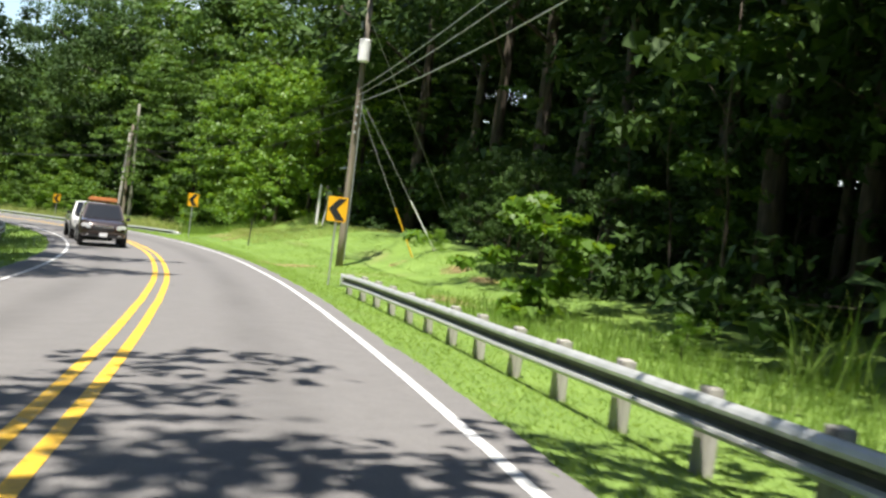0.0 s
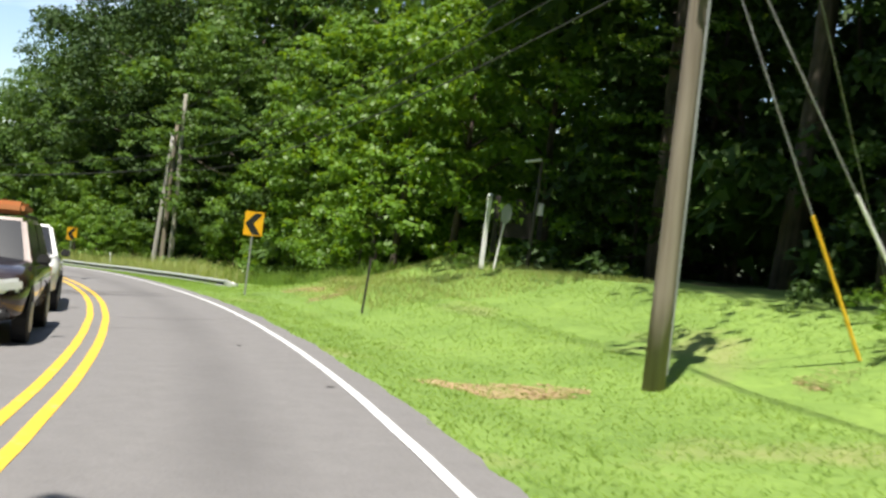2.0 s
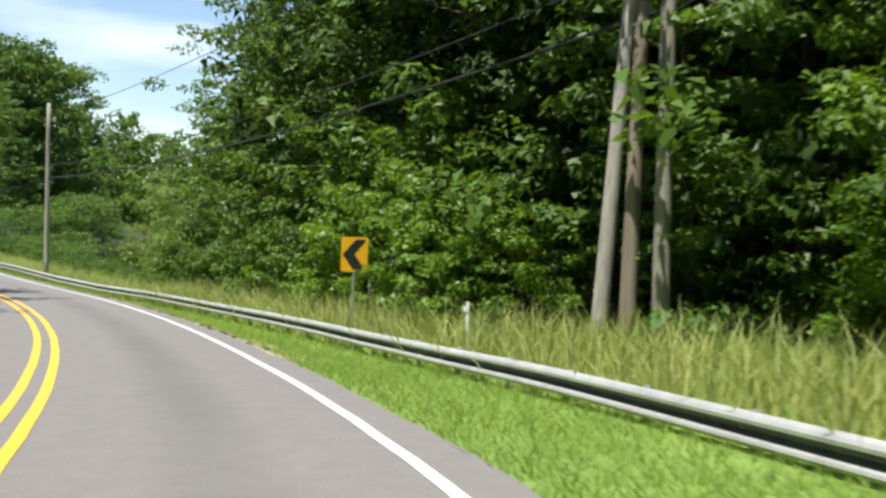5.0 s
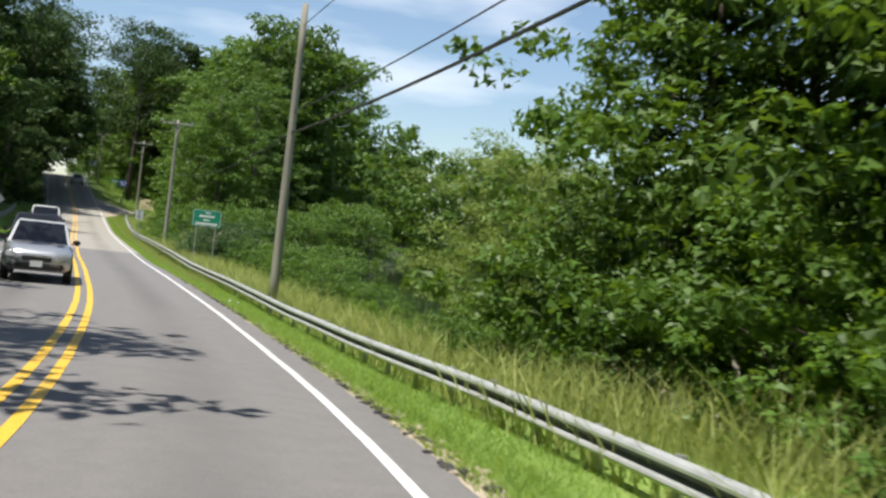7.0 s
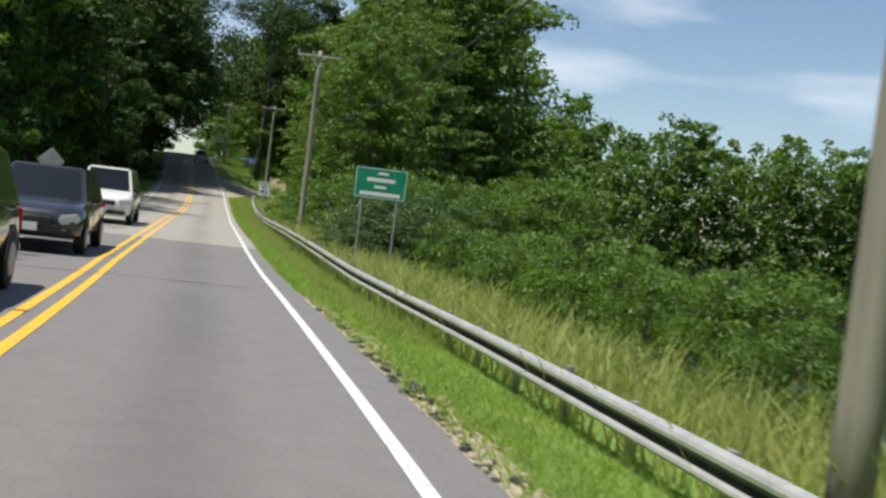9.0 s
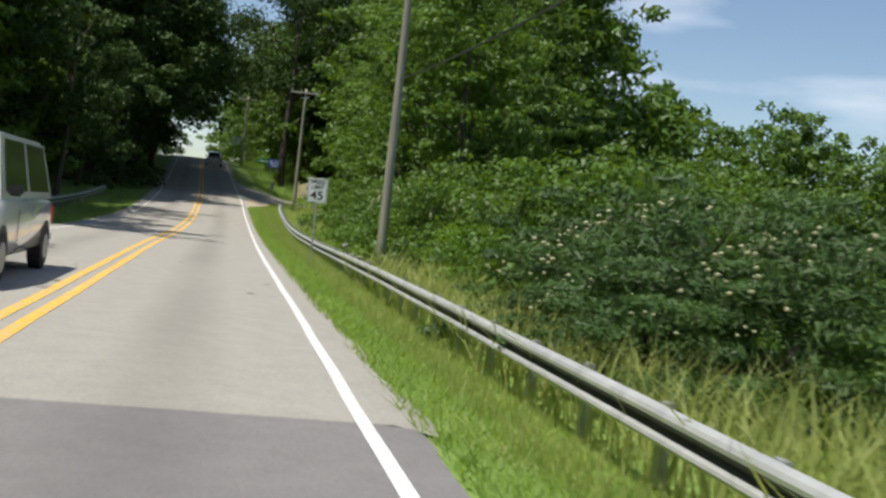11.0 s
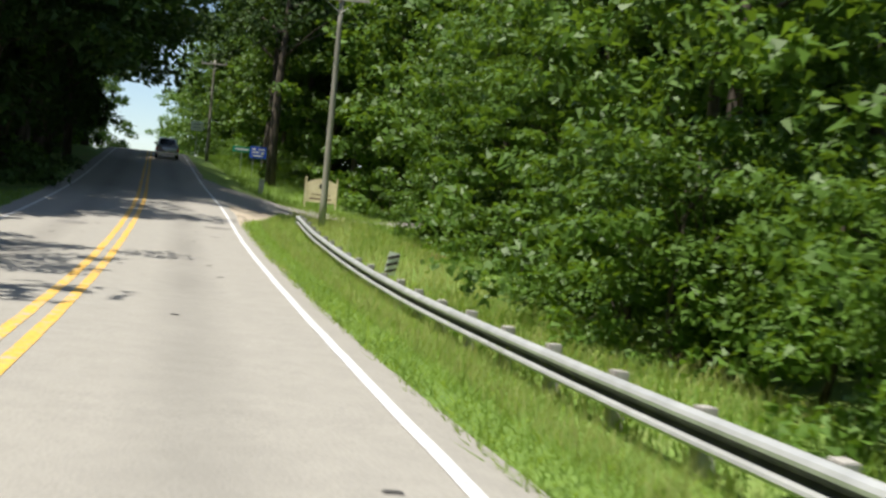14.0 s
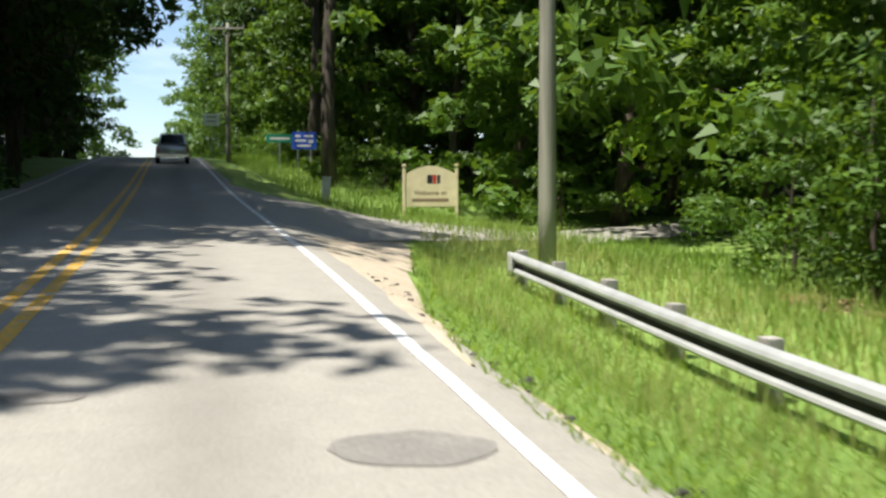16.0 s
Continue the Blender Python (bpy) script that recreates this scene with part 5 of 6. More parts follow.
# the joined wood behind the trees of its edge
# back_a crowns carry the leaf colour with shade in it, back_c the plain one
for key, mat, lab in (("back_a", LEAF_SHADED, "mass of forest trees deep in the wood, darkened for shade"), ("back_c", LEAF, "green mass of forest trees deep in the wood")):
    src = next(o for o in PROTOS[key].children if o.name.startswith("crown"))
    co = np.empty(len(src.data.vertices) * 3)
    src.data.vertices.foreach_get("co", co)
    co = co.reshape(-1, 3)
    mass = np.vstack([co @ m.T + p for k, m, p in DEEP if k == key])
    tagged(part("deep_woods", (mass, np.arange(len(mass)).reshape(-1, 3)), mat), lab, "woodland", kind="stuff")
    for o in list(PROTOS[key].children):
        bpy.data.objects.remove(o)
    bpy.data.objects.remove(PROTOS.pop(key))

# wooded far shore and distance, beyond counting
rng_far = np.random.default_rng(99)


def far_wood(name, label, paths, spacing, depth, size, per):
    """paths: start and end of a line of trees, with the trees' height."""
    cs, rs = [], []
    for (x0, y0), (x1, y1), top in paths:
        n = max(2, int(math.hypot(x1 - x0, y1 - y0) / spacing))
        for k in range(n):
            t = (k + rng_far.uniform(0, 1)) / n
            for j in range(depth):
                bx, by = x0 + (x1 - x0) * t + rng_far.normal(0, 3), y0 + (y1 - y0) * t + j * 7 + rng_far.normal(0, 2)
                hh = (top + 2.0 * j) * rng_far.uniform(0.86, 1.04)
                for z in np.arange(0.3, hh, 2.3):
                    wide = 1.15 - 0.6 * (z / hh) ** 2
                    for _ in range(3):
                        cs.append((bx + rng_far.normal(0, 1.8) * wide, by + rng_far.normal(0, 1.8) * wide, LAKE_Z + 0.2 + z + rng_far.uniform(-0.8, 0.8)))
                        rs.append(rng_far.uniform(1.3, 2.5) * wide)
    v, f = clump_leaves(rng_far, np.array(cs), np.array(rs), per, size, 0.7, 0.8)
    return tagged(part(name, (v, f), LEAF, None), label, "woodland", kind="stuff")


far_wood("far_woods", "dense green woodland on the far shore of the lake", [((-156, 224), (-137, 231), 11), ((-190, 224), (-150, 240), 20), ((-150, 240), (-132, 262), 18), ((-134, 262), (-122, 290), 17), ((-128, 290), (-40, 290), 22), ((-40, 290), (40, 272), 26)], 2.3, 3, 0.8, 24)


# ---- grass and weeds ----
def blades(name, label, s0, s1, d0, d1, count, h, width, mat, seed, keep=None, bendy=0.5, short=False, category="grass"):
    """Grass between two ways and two offsets; short: one triangle a blade, else a bent one of three."""
    rng = np.random.default_rng(seed)
    s, d = rng.uniform(s0, s1, count), rng.uniform(0, 1, count)
    lo = d0(s) if callable(d0) else d0
    hi = d1(s) if callable(d1) else d1
    d = lo + (hi - lo) * d
    if keep is not None:
        ok = keep(s, d)
        s, d = s[ok], d[ok]
    p = place(s, d, -0.03)
    n = len(p)
    hh = h * rng.uniform(0.5, 1.4, (n, 1)) * (0.75 + 0.5 * (0.5 + 0.5 * np.sin(s * 1.3 + 2.1 * d) * np.sin(0.7 * s - 1.7 * d)))[:, None]
    a = rng.uniform(0, 2 * np.pi, n)
    side = np.stack([np.cos(a), np.sin(a), np.zeros(n)], 1) * width * rng.uniform(0.6, 1.3, (n, 1))
    lean = np.stack([rng.normal(0, 1, n), rng.normal(0, 1, n), np.zeros(n)], 1) * hh * bendy * 0.5
    if short:
        v = np.stack([p - side, p + side, p + lean + [0, 0, 1] * hh], 1)
        f = np.arange(n * 3).reshape(-1, 3)
    else:
        v = np.empty((n, 5, 3))
        v[:, 0], v[:, 1] = p - side, p + side
        v[:, 2] = p + lean * 0.4 + [0, 0, 1] * hh * 0.6 + side * 0.7
        v[:, 3] = p + lean * 0.4 + [0, 0, 1] * hh * 0.6 - side * 0.7
        v[:, 4] = p + lean + [0, 0, 1] * hh * 0.95
        k = np.arange(n)[:, None] * 5
        f = np.concatenate([k + [0, 1, 2], k + [0, 2, 3], k + [3, 2, 4]], 1).reshape(-1, 3)
    return tagged(part(name, (v.reshape(-1, 3), f), mat, None), label, category, kind="stuff")


def sand_edge(s):
    """Offset at which the grass begins beside the sandy mouth of the driveway."""
    return np.interp(s, [239.5, 243, 247.6, 252, 255.5], [3.44, 3.85, 4.75, 5.6, 6.5])


rail_d = lambda s: np.interp(s, [74, 96, 128, 152, 176, 216, 240, 248, 256], [6.2, 5.75, 5.6, 5.35, 5.2, 5.35, 5.65, 6.0, 6.6])
blades("verge_grass", "short bright green grass on the roadside verge", -5, 75, 3.45, 12.5, 120000, 0.055, 0.01, BLADE, 1, bendy=2.4, short=True)
blades("verge_grass", "short green grass between the road and the guard rail", 75, 256, 3.5, lambda s: rail_d(s) + 0.4, 110000, 0.12, 0.01, BLADE, 2, keep=lambda s, d: d > sand_edge(s), bendy=1.6, short=True)
blades("seeding_grass", "taller yellow-green seeding grass along the guard rail", 150, 253, 4.4, lambda s: rail_d(s) + 0.5, 20000, 0.24, 0.006, DRY_BLADE, 3, keep=lambda s, d: d > sand_edge(s) + 0.2)
blades("tall_grass", "tall pale green grass on the bank behind the guard rail", 80, 190, lambda s: rail_d(s) + 0.3, lambda s: rail_d(s) + 3.4, 19000, 0.85, 0.015, DRY_BLADE, 4, bendy=0.8)
blades("tall_grass", "tall green grass at the foot of the wood", 69, 100, lambda s: np.interp(s, [69, 82, 100], [9.0, 9.5, 7.2]), 12.0, 9000, 0.6, 0.014, BLADE, 5, bendy=0.8)
blades("rough_grass", "rough grass and weeds below the trees", -20, 30, 6.5, 10.5, 9000, 0.35, 0.01, BLADE, 6)
blades("rough_grass", "rough grass and weeds around the driveway", 236, 330, lambda s: np.interp(s, [236, 256, 275, 330], [6.5, 10, 6.0, 5.0]), lambda s: np.interp(s, [236, 256, 275, 330], [12, 14, 12, 9]), 14000, 0.4, 0.012, BLADE, 8)
blades("verge_grass", "grass on the inner verge", 20, 250, -7.5, -3.8, 30000, 0.14, 0.013, BLADE, 9, short=True)
blades("dry_grass", "short dry straw on the worn clay of the bank", 60.8, 65.8, 6.2, 8.4, 2600, 0.09, 0.008, DRY_BLADE, 13, bendy=2.0, short=True)
blades("dry_grass", "dry straw-coloured grass on the raised bank", 57, 70, lambda s: np.interp(s, [57, 62, 66, 70], [6.6, 6.9, 7.6, 10.0]), 15.0, 12000, 0.15, 0.009, DRY_BLADE, 10)
blades("dry_grass", "dry weedy grass behind the guard rail", 214, 258, lambda s: rail_d(s) + 0.5, lambda s: rail_d(s) + 4.2, 9000, 0.32, 0.01, DRY_BLADE, 11, bendy=0.7)
blades("rough_grass", "rough grass below the shrubs behind the guard rail", 186, 228, lambda s: rail_d(s) + 0.35, lambda s: rail_d(s) + 3.0, 6500, 0.34, 0.012, BLADE, 14, bendy=0.9)
blades("tall_weeds", "tall arching reed-like weeds beside the shaded wood", 14.9, 16.2, 10.1, 11.0, 60, 1.15, 0.02, BLADE, 12, bendy=1.0)


# ---- vehicles ----
def wheel_parts(parent, x, y, r, w=0.22):
    wh = part("wheel", tube([(x - w / 2, y, r), (x - w / 2 + 0.02, y, r), (x + w / 2 - 0.02, y, r), (x + w / 2, y, r)], [r * 0.9, r, r, r * 0.9], 20), RUBBER, parent, smooth=False)
    sx = 1 if x > 0 else -1
    part("rim", tube([(x + sx * (w / 2 - 0.02), y, r), (x + sx * (w / 2 + 0.012), y, r)], [r * 0.62, r * 0.56], 16), STEEL, wh)
    return wh


def vehicle(name, label, s, d, facing, length, width, height, paint, belt=0.95, hood=1.0, hood_len=1.1, rake=0.75, rear_rake=0.2, wheel_r=0.36, rear_len=0.1, bed=0.0, roof_load=None, clear=0.24):
    """A road vehicle; its front looks along -y of its own, facing turns it about z. bed: length of an open load bed at the back."""
    g = place(s, d)
    s2 = place(s + 1.5, d)
    pitch = math.degrees(math.atan2(s2[2] - g[2], 1.5))
    turn = heading(s) + facing
    tilt = -pitch if facing > 90 else pitch
    car = thing(name, label, "car", Matrix.Translation(g + np.array([0, 0, 0.01])) @ pose(0, 0, 0, 0, 0, turn) @ pose(0, 0, 0, tilt if facing <= 90 else tilt, 0, 0))
    f, b = -length / 2, length / 2
    cab_front, cab_back = f + hood_len, b - bed - rear_len
    w2 = width / 2
    stations = [(f, 0.7, 0.46, hood - 0.3), (f + 0.05, 0.84, clear + 0.12, hood - 0.2), (f + 0.2, 0.94, clear + 0.06, hood - 0.11), (f + 0.6, 1.0, clear + 0.06, hood - 0.03), (cab_front, 1.0, clear + 0.06, hood + 0.05),
                (cab_front + 0.3, 1.0, clear + 0.06, belt + 0.08), (b - 0.5, 1.0, clear + 0.06, belt + 0.07), (b - 0.08, 0.95, clear + 0.1, belt + 0.02), (b, 0.84, 0.45, belt - 0.16)]
    ring = []
    for y, k, lo, hi in stations:
        h = w2 * k
        half = [(0.82 * h, lo), (0.98 * h, lo + 0.1), (h, (lo + hi) / 2), (0.975 * h, hi - 0.12), (0.88 * h, hi - 0.02), (0.45 * h, hi + 0.012)]
        ring.append([(x, y, z) for x, z in half] + [(-x, y, z) for x, z in reversed(half)])
    n = 12
    verts = [p for r in ring for p in r]
    faces = [(k * n + q, k * n + (q + 1) % n, (k + 1) * n + (q + 1) % n, (k + 1) * n + q) for k in range(len(ring) - 1) for q in range(n)]
    faces += [tuple(range(n - 1, -1, -1)), tuple(range((len(ring) - 1) * n, len(ring) * n))]
    bm = bmesh.new()
    bv = [bm.verts.new(v) for v in verts]
    for q in faces:
        bm.faces.new([bv[i] for i in q])
    bmesh.ops.recalc_face_normals(bm, faces=bm.faces)
    body = part("body", bm, paint, car, smooth=True)
    # cabin
    w0, w1 = width / 2 - 0.07, width / 2 - 0.27
    z0, z1 = belt, height - 0.02
    y0, y1, y2, y3 = cab_front, cab_front + rake, cab_back - rear_rake, cab_back
    cv = [(-w0, y0, z0), (w0, y0, z0), (w0, y3, z0), (-w0, y3, z0), (-w1, y1, z1), (w1, y1, z1), (w1, y2, z1), (-w1, y2, z1)]
    cf = [(0, 1, 5, 4), (1, 2, 6, 5), (2, 3, 7, 6), (3, 0, 4, 7), (4, 5, 6, 7)]
    bm = bmesh.new()
    bv = [bm.verts.new(v) for v in cv]
    for q in cf:
        bm.faces.new([bv[i] for i in q])
    bmesh.ops.bevel(bm, geom=bm.edges[:], offset=0.05, segments=2, affect="EDGES")
    bmesh.ops.recalc_face_normals(bm, faces=bm.faces)
    cabin = part("cabin", bm, paint, car)

    def pane(name2, quad, a0, a1, b0, b1, push):
        p = [Vector(cv[i]) for i in quad]
        nrm = (p[1] - p[0]).cross(p[3] - p[0]).normalized() * push

        def pt(u, v):
            return (p[0] * (1 - u) + p[1] * u) * (1 - v) + (p[3] * (1 - u) + p[2] * u) * v + nrm
        q = [pt(a0, b0), pt(a1, b0), pt(a1, b1), pt(a0, b1)]
        part(name2, ([tuple(v) for v in q], [(0, 1, 2, 3)]), GLASS, cabin)

    pane("windscreen", cf[0], 0.05, 0.95, 0.1, 0.93, 0.006)
    pane("rear_window", cf[2], 0.08, 0.92, 0.15, 0.9, 0.006)
    for q, lo in ((cf[1], 0), (cf[3], 1)):
        pane("side_window", q, 0.1 if lo == 0 else 0.06, 0.48, 0.12, 0.9, 0.006)
        pane("side_window", q, 0.53, 0.94 if lo == 0 else 0.9, 0.12, 0.9, 0.006)
    # front and back fittings
    part("grille", box(width * 0.42, 0.06, 0.14, (0, f + 0.0, hood - 0.37), 0.02), BLACK_TRIM, body)
    part("grille_bar", box(width * 0.4, 0.04, 0.045, (0, f - 0.012, hood - 0.29), 0.012), CHROME, body)
    part("front_bumper", box(width * 0.8, 0.16, 0.16, (0, f + 0.03, 0.44), 0.05), BLACK_TRIM, car)
    part("rear_bumper", box(width * 0.96, 0.14, 0.18, (0, b - 0.02, 0.5), 0.04), CHROME if bed else paint, car)
    part("number_plate", box(0.31, 0.02, 0.16, (0, f - 0.06, 0.5), 0.004), PLATE, car)
    part("number_plate", box(0.31, 0.02, 0.16, (0, b + 0.06, 0.62), 0.004), PLATE, car)
    part("underbody", box(width * 0.86, length * 0.9, 0.16, (0, 0, clear + 0.14), 0.03), BLACK_TRIM, car)
    for sx in (-1, 1):
        part("headlight", box(0.42, 0.12, 0.19, (sx * (width / 2 - 0.27), f + 0.03, hood - 0.3), 0.045, pose(0, 0, 0, 0, sx * -8, sx * 24)), LAMP_CLEAR, body)
        part("fog_lamp", box(0.12, 0.05, 0.09, (sx * (width / 2 - 0.34), f + 0.0, 0.45), 0.02), LAMP_CLEAR, body)
        part("tail_light", box(0.12, 0.06, 0.3, (sx * (width / 2 - 0.1), b - 0.005, 0.86), 0.02), LAMP_RED, body)
        part("mirror", box(0.2, 0.12, 0.15, (sx * (width / 2 + 0.06), cab_front + 0.32, belt + 0.13), 0.035), BLACK_TRIM, cabin)
        part("door_line", box(0.006, 0.012, 0.5, (sx * (width / 2 + 0.001), cab_front + 1.1, 0.72)), BLACK_TRIM, body)
        for y in (f + 0.82, b - 0.9):
            wheel_parts(car, sx * (width / 2 - 0.1), y, wheel_r)
            a = np.linspace(0, math.pi, 12)
            arch_o = [(y + (wheel_r + 0.07) * math.cos(t), wheel_r + (wheel_r + 0.07) * math.sin(t)) for t in a]
            v = [(sx * (width / 2 + 0.004), q[0], q[1]) for q in arch_o]
            part("wheel_arch", (v, [tuple(range(12))]), BLACK_TRIM, body)
    if bed:
        part("load_bed", box(width * 0.86, bed - 0.1, 0.02, (0, b - bed / 2, belt + 0.075), 0.004), BLACK_TRIM, body)
    if roof_load is not None:
        rk = part("roof_load", box(width * 0.62, 1.4, 0.2, (0, (y1 + y2) / 2, height + 0.14), 0.06), roof_load, car, "tan load strapped on the roof rack")
        for sx in (-1, 1):
            part("roof_rail", box(0.05, 1.8, 0.05, (sx * width * 0.34, (y1 + y2) / 2, height + 0.02), 0.015), BLACK_TRIM, cabin)
    return car


PAINT_BROWN = plain("dark brown car paint", (0.045, 0.028, 0.022), 0.25, 0.3, 1.0)
PAINT_SILVER = plain("silver car paint", (0.45, 0.46, 0.47), 0.3, 0.6, 1.0)
PAINT_GREY = plain("charcoal car paint", (0.035, 0.036, 0.042), 0.22, 0.4, 1.0)
PAINT_BLACK = plain("black car paint", (0.012, 0.014, 0.02), 0.22, 0.2, 1.0)
PAINT_WHITE = plain("white car paint", (0.72, 0.72, 0.7), 0.25, 0.0, 1.0)
TAN = plain("tan canvas", (0.5, 0.2, 0.07), 0.8)
vehicle("suv", "dark brown off-road car with a tan load on its roof", 48.6, -1.75, 0, 4.75, 1.9, 1.78, PAINT_BROWN, 1.05, 1.12, 1.2, 0.55, 0.25, 0.38, roof_load=TAN, clear=0.3)
vehicle("pickup_truck", "white pickup truck following in the opposite lane", 56.5, -1.8, 0, 5.4, 1.95, 1.8, PAINT_WHITE, 1.08, 1.14, 1.3, 0.5, 0.15, 0.4, bed=1.8, clear=0.32)
vehicle("compact_suv", "silver compact car in the opposite lane", 137.5, -1.25, 0, 4.5, 1.8, 1.66, PAINT_SILVER, 0.98, 1.0, 1.0, 0.7, 0.3, 0.35)
vehicle("suv", "black off-road car in the queue of oncoming traffic", 146.5, -1.6, 0, 4.7, 1.92, 1.8, PAINT_BLACK, 1.04, 1.1, 1.15, 0.6, 0.25, 0.38, clear=0.3)
vehicle("minivan", "charcoal grey minivan in the opposite lane", 158.0, -1.5, 0, 5.0, 1.98, 1.75, PAINT_GREY, 0.98, 1.0, 0.95, 0.95, 0.25, 0.35)
vehicle("van", "old white passenger van in the opposite lane", 176.3, -1.8, 0, 5.2, 2.0, 2.05, PAINT_WHITE, 1.12, 1.12, 0.75, 0.55, 0.12, 0.36)
vehicle("pickup_truck", "silver pickup truck driving ahead uphill", 300.0, 1.45, 180, 5.3, 1.92, 1.78, PAINT_SILVER, 1.05, 1.12, 1.25, 0.5, 0.15, 0.39, bed=1.75, clear=0.32)


# ---- worn places on road and verge ----
def patch(name, label, category, s, d, rs, rd, mat, up=0.008, seed=0, kind="structure", points=22, ragged=1.0):
    rng = np.random.default_rng(seed)
    a = np.linspace(0, 2 * np.pi, points, endpoint=False)
    r = 1 + ragged * (0.28 * np.sin(2 * a + rng.uniform(0, 6)) * rng.uniform(0.3, 1) + 0.16 * np.sin(5 * a + rng.uniform(0, 6)) + rng.normal(0, 0.07, points))
    outer = place(s + rs * r * np.cos(a), d + rd * r * np.sin(a), up)
    inner = place(s + 0.5 * rs * r * np.cos(a), d + 0.5 * rd * r * np.sin(a), up)
    mid = place(np.array([s]), np.array([d]), up)
    v = np.vstack([mid, inner, outer])
    f = [(0, 1 + i, 1 + (i + 1) % points) for i in range(points)]
    f += [(1 + i, 1 + points + i, 1 + points + (i + 1) % points, 1 + (i + 1) % points) for i in range(points)]
    return tagged(part(name, (v, f), mat), label, category, kind=kind)


for k, q in enumerate(((65.0, 6.6, 0.5, 0.5), (64.2, 6.95, 0.9, 0.35), (61.7, 6.6, 0.6, 0.7), (62.3, 7.4, 0.5, 0.4), (65.5, 8.2, 0.3, 0.4), (45.2, 5.7, 0.8, 1.5), (44.6, 10.3, 0.6, 0.6), (39.5, 11.0, 1.3, 0.6), (36.0, 10.9, 1.2, 0.5), (246.0, 10.8, 2.0, 1.0),
                       (241.0, 10.5, 1.6, 0.9), (30.0, 8.0, 2.0, 0.5))):
    blades("bare_soil", "crumbly bare clay soil showing through the grass", q[0] - q[2], q[0] + q[2], q[1] - q[3], q[1] + q[3], int(7000 * q[2] * q[3]) + 300, 0.02, 0.02, CLAY, 100 + k, bendy=7.0, short=True, category="soil",
           keep=lambda s, d, q=q: ((s - q[0]) / q[2]) ** 2 + ((d - q[1]) / q[3]) ** 2 < 0.62 + 0.3 * np.sin(7 * s + 5 * d) * np.sin(6 * d - 3 * s))
PATCHED = material("dark road patch", (0.15, 0.14, 0.13), (0.26, 0.245, 0.22), 30, 0.88, 0.4, coarse=0.3)
for k, (s, d, rs, rd) in enumerate(((237.4, 2.62, 0.33, 0.4), (238.85, 0.7, 0.16, 0.25), (233.8, 2.45, 0.06, 0.16), (238.9, 0.5, 0.12, 0.25), (235.0, -1.4, 0.5, 0.4))):
    patch("road_patch", "dark worn patch in the pale asphalt", "road patch", s, d, rs, rd, PATCHED, 0.007, 200 + k, ragged=0.25, points=30)
rng_d = np.random.default_rng(5)
for k in range(34):
    s, d = rng_d.uniform(176, 245), rng_d.uniform(-2.6, 2.9)
    patch("road_blemish", "small dark hole or leaf on the pale asphalt", "road blemish", s, d, rng_d.uniform(0.03, 0.08), rng_d.uniform(0.03, 0.09), CRACK, 0.009, 300 + k, points=8)
for k in range(16):
    s, d = rng_d.uniform(20, 140), rng_d.uniform(-2.6, 2.9)
    patch("road_blemish", "small dark fleck on the grey asphalt", "road blemish", s, d, rng_d.uniform(0.02, 0.05), rng_d.uniform(0.02, 0.07), CRACK, 0.009, 400 + k, points=8)


def crack(s0, d0, s1, d1, width, seed):
    rng = np.random.default_rng(seed)
    n = 22
    t = np.linspace(0, 1, n)
    s = s0 + (s1 - s0) * t + np.cumsum(rng.normal(0, 0.05, n))
    d = d0 + (d1 - d0) * t + np.cumsum(rng.normal(0, 0.03, n))
    w = width * rng.uniform(0.4, 1.3, n) * np.sin(np.pi * np.clip(t, 0.03, 0.97)) ** 0.4
    along = abs(s1 - s0) > abs(d1 - d0)
    a = place(s - (0 if along else 1) * w, d - (1 if along else 0) * w, 0.008)
    b = place(s + (0 if along else 1) * w, d + (1 if along else 0) * w, 0.008)
    v = np.stack([a, b], 1).reshape(-1, 3)
    f = [(2 * i, 2 * i + 1, 2 * i + 3, 2 * i + 2) for i in range(n - 1)]
    return tagged(part("road_crack", (v, f), CRACK), "dark tar-filled crack across the asphalt", "road crack", kind="structure")


for k, q in enumerate(((62.6, -3.0, 62.8, 2.6, 0.05), (62.0, -2.4, 62.5, 1.4, 0.035), (63.3, -1.8, 64.2, 0.6, 0.03), (63.7, -0.6, 63.8, 2.6, 0.05), (63.2, -2.4, 63.9, 2.1, 0.04), (62.0, -0.4, 62.2, 1.6, 0.04), (64.0, -3.0, 63.5, 1.2, 0.03), (61.4, -2.0, 61.2, 0.2, 0.03), (53.0, 0.3, 53.2, 2.9, 0.025), (50.0, -2.0, 50.2, 1.5, 0.02),
                       (70.0, -2.5, 70.2, 2.0, 0.02), (152.0, -3.4, 152.1, 3.5, 0.03), (160.0, -3.0, 160.3, 3.0, 0.02))):
    crack(*q, 500 + k)

# driveway apron
dd = np.array([3.5, 4.6, 6, 8, 10, 13, 18])
s_lo = np.interp(dd, [3.7, 6, 9, 13, 18], [251.5, 255.4, 259, 261, 262])
s_hi = np.interp(dd, [3.7, 6, 9, 13, 18], [274, 269, 267, 266, 266])
uu = np.linspace(0, 1, 9)
sv = s_lo[:, None] + (s_hi - s_lo)[:, None] * uu[None]
dv = np.repeat(dd[:, None], 9, 1)
av = place(sv, dv, 0.008).reshape(-1, 3)
ai = np.arange(len(dd) * 9).reshape(len(dd), 9)
af = np.stack([ai[:-1, :-1], ai[:-1, 1:], ai[1:, 1:], ai[1:, :-1]], -1).reshape(-1, 4)
me = mesh_of("driveway", av, af, ASPHALT_OLD, True)
att = me.attributes.new("across", "FLOAT", "POINT")
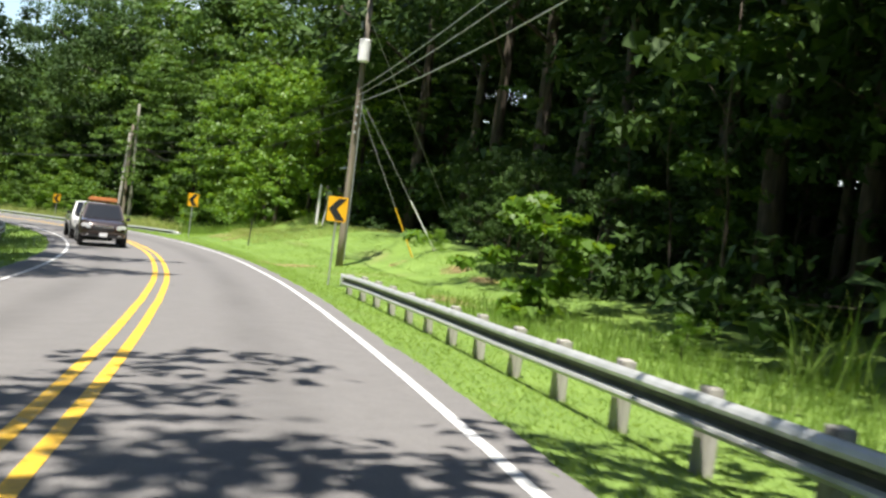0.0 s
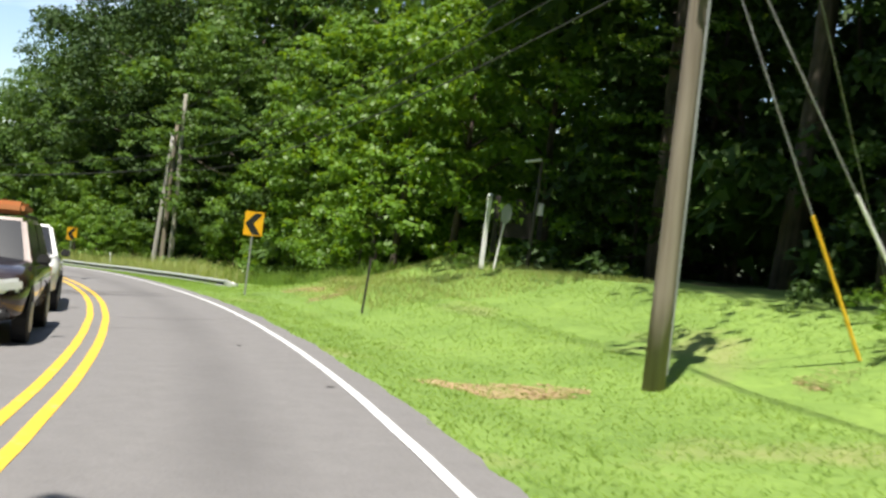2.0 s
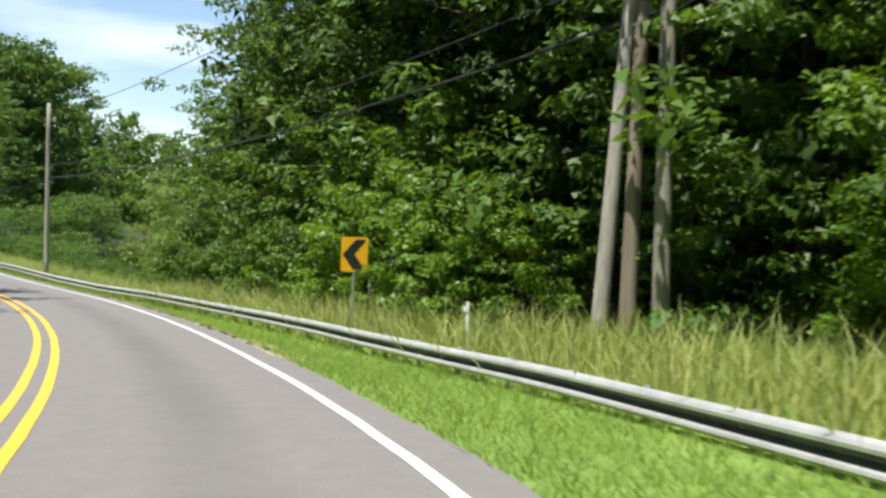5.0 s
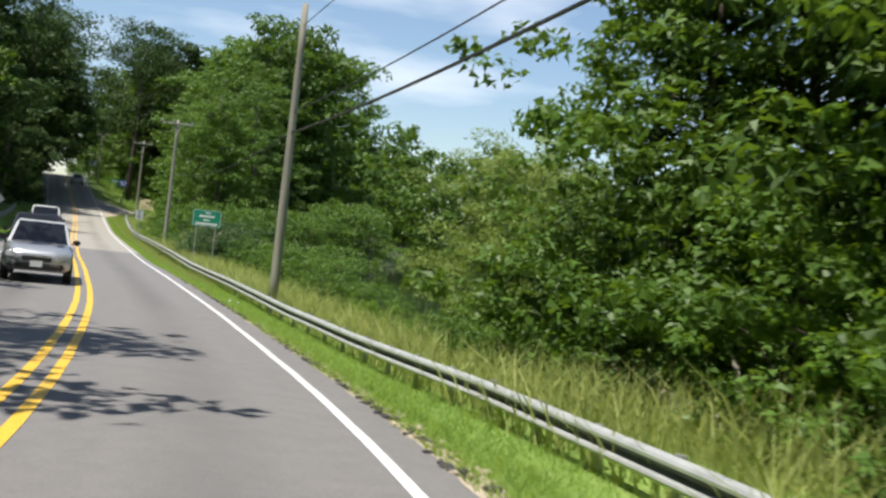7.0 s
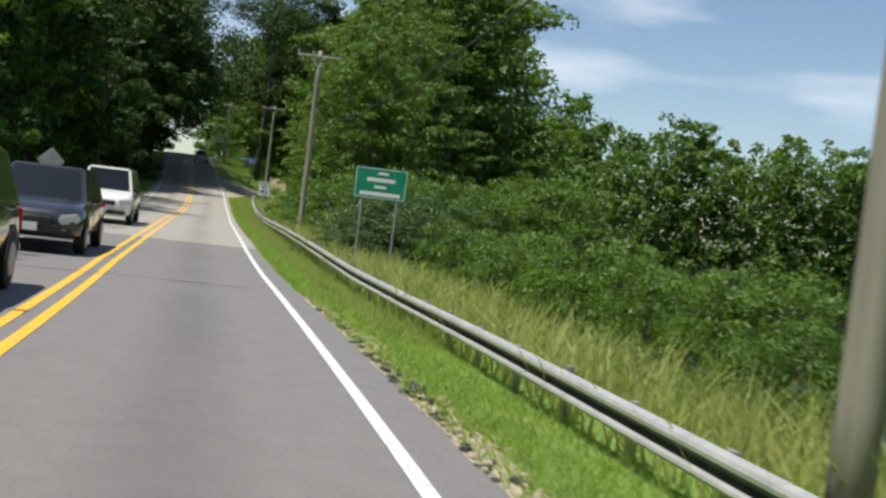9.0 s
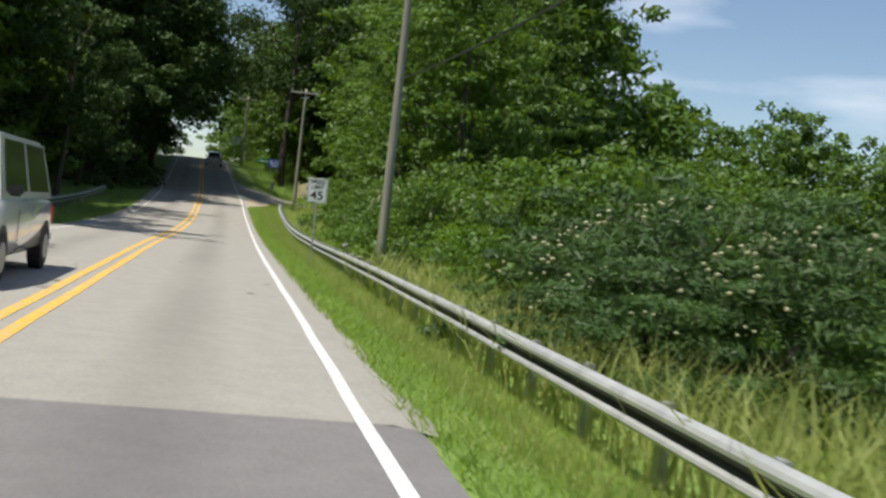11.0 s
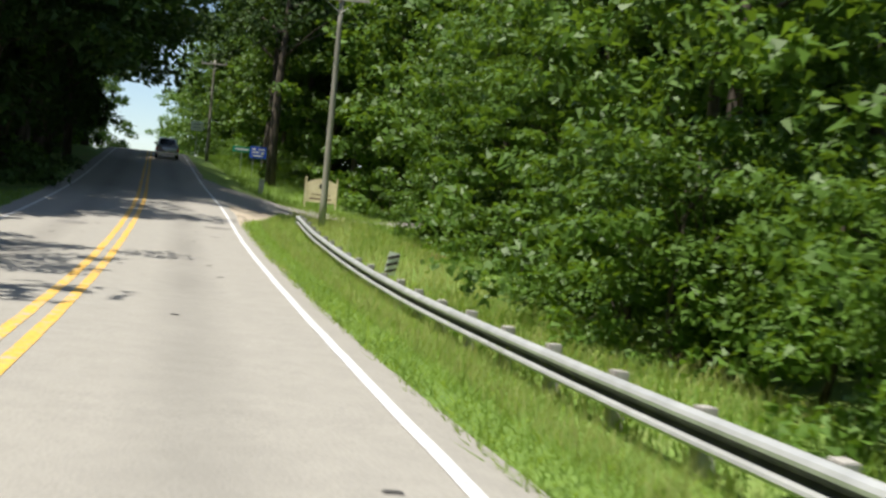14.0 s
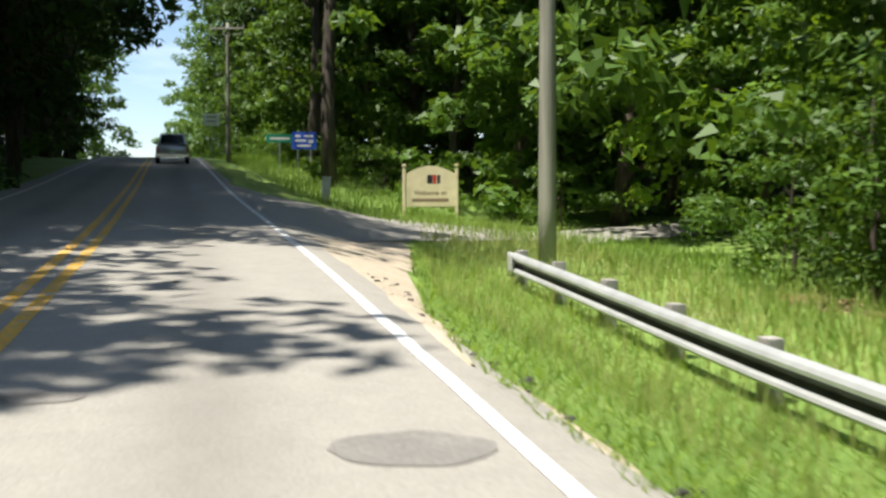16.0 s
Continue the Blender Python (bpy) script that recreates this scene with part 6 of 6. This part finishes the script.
att.data.foreach_set("value", np.full(len(av), 9.0))
tagged(new("driveway", me), "pale asphalt driveway mouth beside the road", "driveway", kind="structure")
ss = np.arange(239.5, 255.6, 0.8)
sd = np.stack([np.full(len(ss), 3.46), (3.46 + sand_edge(ss)) / 2, sand_edge(ss) + 0.12], 1)
sp_v = place(np.repeat(ss[:, None], 3, 1), sd, 0.014).reshape(-1, 3)
sp_v[2::3, 2] -= 0.06
sp_v[0::3, 2] -= 0.03
sp_i = np.arange(len(sp_v)).reshape(-1, 3)
sp_f = np.stack([sp_i[:-1, :-1], sp_i[:-1, 1:], sp_i[1:, 1:], sp_i[1:, :-1]], -1).reshape(-1, 4)
tagged(new("shoulder", mesh_of("shoulder", sp_v, sp_f, SAND, True)), "pale sandy apron between road and driveway", "road shoulder", kind="structure")
# sandy broken shoulder
for s0, s1, w0, seed in ((92, 108, 0.3, 2.0), (108, 132, 0.32, 6.0), (132, 152, 0.3, 9.0), (226, 247, 0.12, 4.0)):
    strip("shoulder", np.arange(s0, s1, 0.35), [3.1, 3.5, 3.58 + w0], SAND, up=-0.012,
          wobble=lambda s, d, seed=seed, w0=w0: np.where(d > 3.52, (0.55 * wave(s, 0.55, seed) + 0.3 * wave(s, 2.1, seed + 3)) * w0 * 1.6 * (d - 3.2) / w0 * 0.5, 0),
          tags=dict(label="strip of pale sand and grit along the broken road edge", category="road shoulder", kind="structure"))


def rubble(name, label, s0, s1, d0, d1, count, size, mat, seed):
    rng = np.random.default_rng(seed)
    cube = np.array([(-1, -1, -0.6), (1, -1, -0.6), (1, 1, -0.6), (-1, 1, -0.6), (-0.8, -0.8, 0.6), (0.8, -0.7, 0.5), (0.7, 0.8, 0.6), (-0.7, 0.8, 0.4)], float)
    cfaces = np.array([(0, 3, 2, 1), (4, 5, 6, 7), (0, 1, 5, 4), (1, 2, 6, 5), (2, 3, 7, 6), (3, 0, 4, 7)])
    p = place(rng.uniform(s0, s1, count), rng.uniform(d0, d1, count), 0.01)
    v, f = [], []
    for k in range(count):
        a = rng.uniform(0, 6.28)
        rot = np.array([[np.cos(a), -np.sin(a), 0], [np.sin(a), np.cos(a), 0], [0, 0, 1]])
        sz = size * rng.uniform(0.3, 1.3) * np.array([1, rng.uniform(0.5, 1), rng.uniform(0.35, 0.7)])
        v.append((cube * sz * rng.uniform(0.8, 1.2, cube.shape)) @ rot.T + p[k])
        f.append(cfaces + 8 * k)
    return tagged(part(name, (np.vstack(v), np.vstack(f)), mat), label, "rubble", kind="stuff")


rubble("asphalt_rubble", "dark broken asphalt crumbs along the road edge", 94, 150, 3.45, 3.8, 420, 0.05, CRACK, 3)
rubble("asphalt_rubble", "dark broken asphalt crumbs beside the pale road", 226, 246, 3.6, 4.0, 70, 0.03, CRACK, 4)
rubble("gravel", "pale gravel crumbs along the road edge", 92, 152, 3.45, 4.1, 700, 0.03, SAND, 5)

# fallen log and dead snag
lg = thing("fallen_log", "bleached fallen log lying in the bank grass", "log", Matrix.Translation(place(117.6, 9.0, 0.15)) @ pose(0, 0, 0, 2, 0, heading(116) + 10))
part("trunk", tube([(0, -2.2, 0), (0.1, -0.8, 0.05), (0, 0.8, 0.0), (0.15, 2.3, 0.1)], [0.2, 0.19, 0.16, 0.1], 10), LOG, lg, smooth=True)
part("branch", tube([(0.05, 0.2, 0.1), (0.3, 0.7, 0.5), (0.35, 1.1, 0.95)], [0.07, 0.05, 0.02], 7), LOG, lg)
part("branch", tube([(0.0, -0.4, 0.1), (-0.25, -0.1, 0.4), (-0.3, 0.2, 0.6)], [0.06, 0.04, 0.015], 7), LOG, lg)
sn = thing("dead_snag", "thin pale dead tree trunk standing before the wood", "dead tree", Matrix.Translation(place(112.0, 11.2)))
part("trunk", tube([(0, 0, -0.2), (0.08, 0, 3), (0.02, 0.1, 6), (0.1, 0.05, 8.6)], [0.09, 0.075, 0.05, 0.025], 8), LOG, sn, smooth=True)
part("branch", tube([(0.05, 0.03, 4.2), (0.7, 0.1, 4.9)], [0.03, 0.012], 6), LOG, sn)

# litter on the verge
for s, d, turn in ((140.4, 4.9, 20), (139.3, 4.5, 75)):
    lt = thing("litter", "crumpled scrap of white paper lying in the verge grass", "litter", Matrix.Translation(place(s, d, 0.05)) @ pose(0, 0, 0, 12, 8, turn) @ Matrix.Diagonal((0.55, 0.55, 0.55, 1)))
    part("sheet", ([(-0.11, -0.08, 0), (0.0, -0.1, 0.05), (0.12, -0.07, 0.01), (-0.1, 0.0, 0.04), (0.01, 0.01, 0.0), (0.11, 0.02, 0.05), (-0.12, 0.08, 0.01), (0.0, 0.1, 0.06), (0.1, 0.09, 0.0)],
                   [(0, 1, 4), (0, 4, 3), (1, 2, 5), (1, 5, 4), (3, 4, 7), (3, 7, 6), (4, 5, 8), (4, 8, 7)]), SIGN_WHITE, lt)
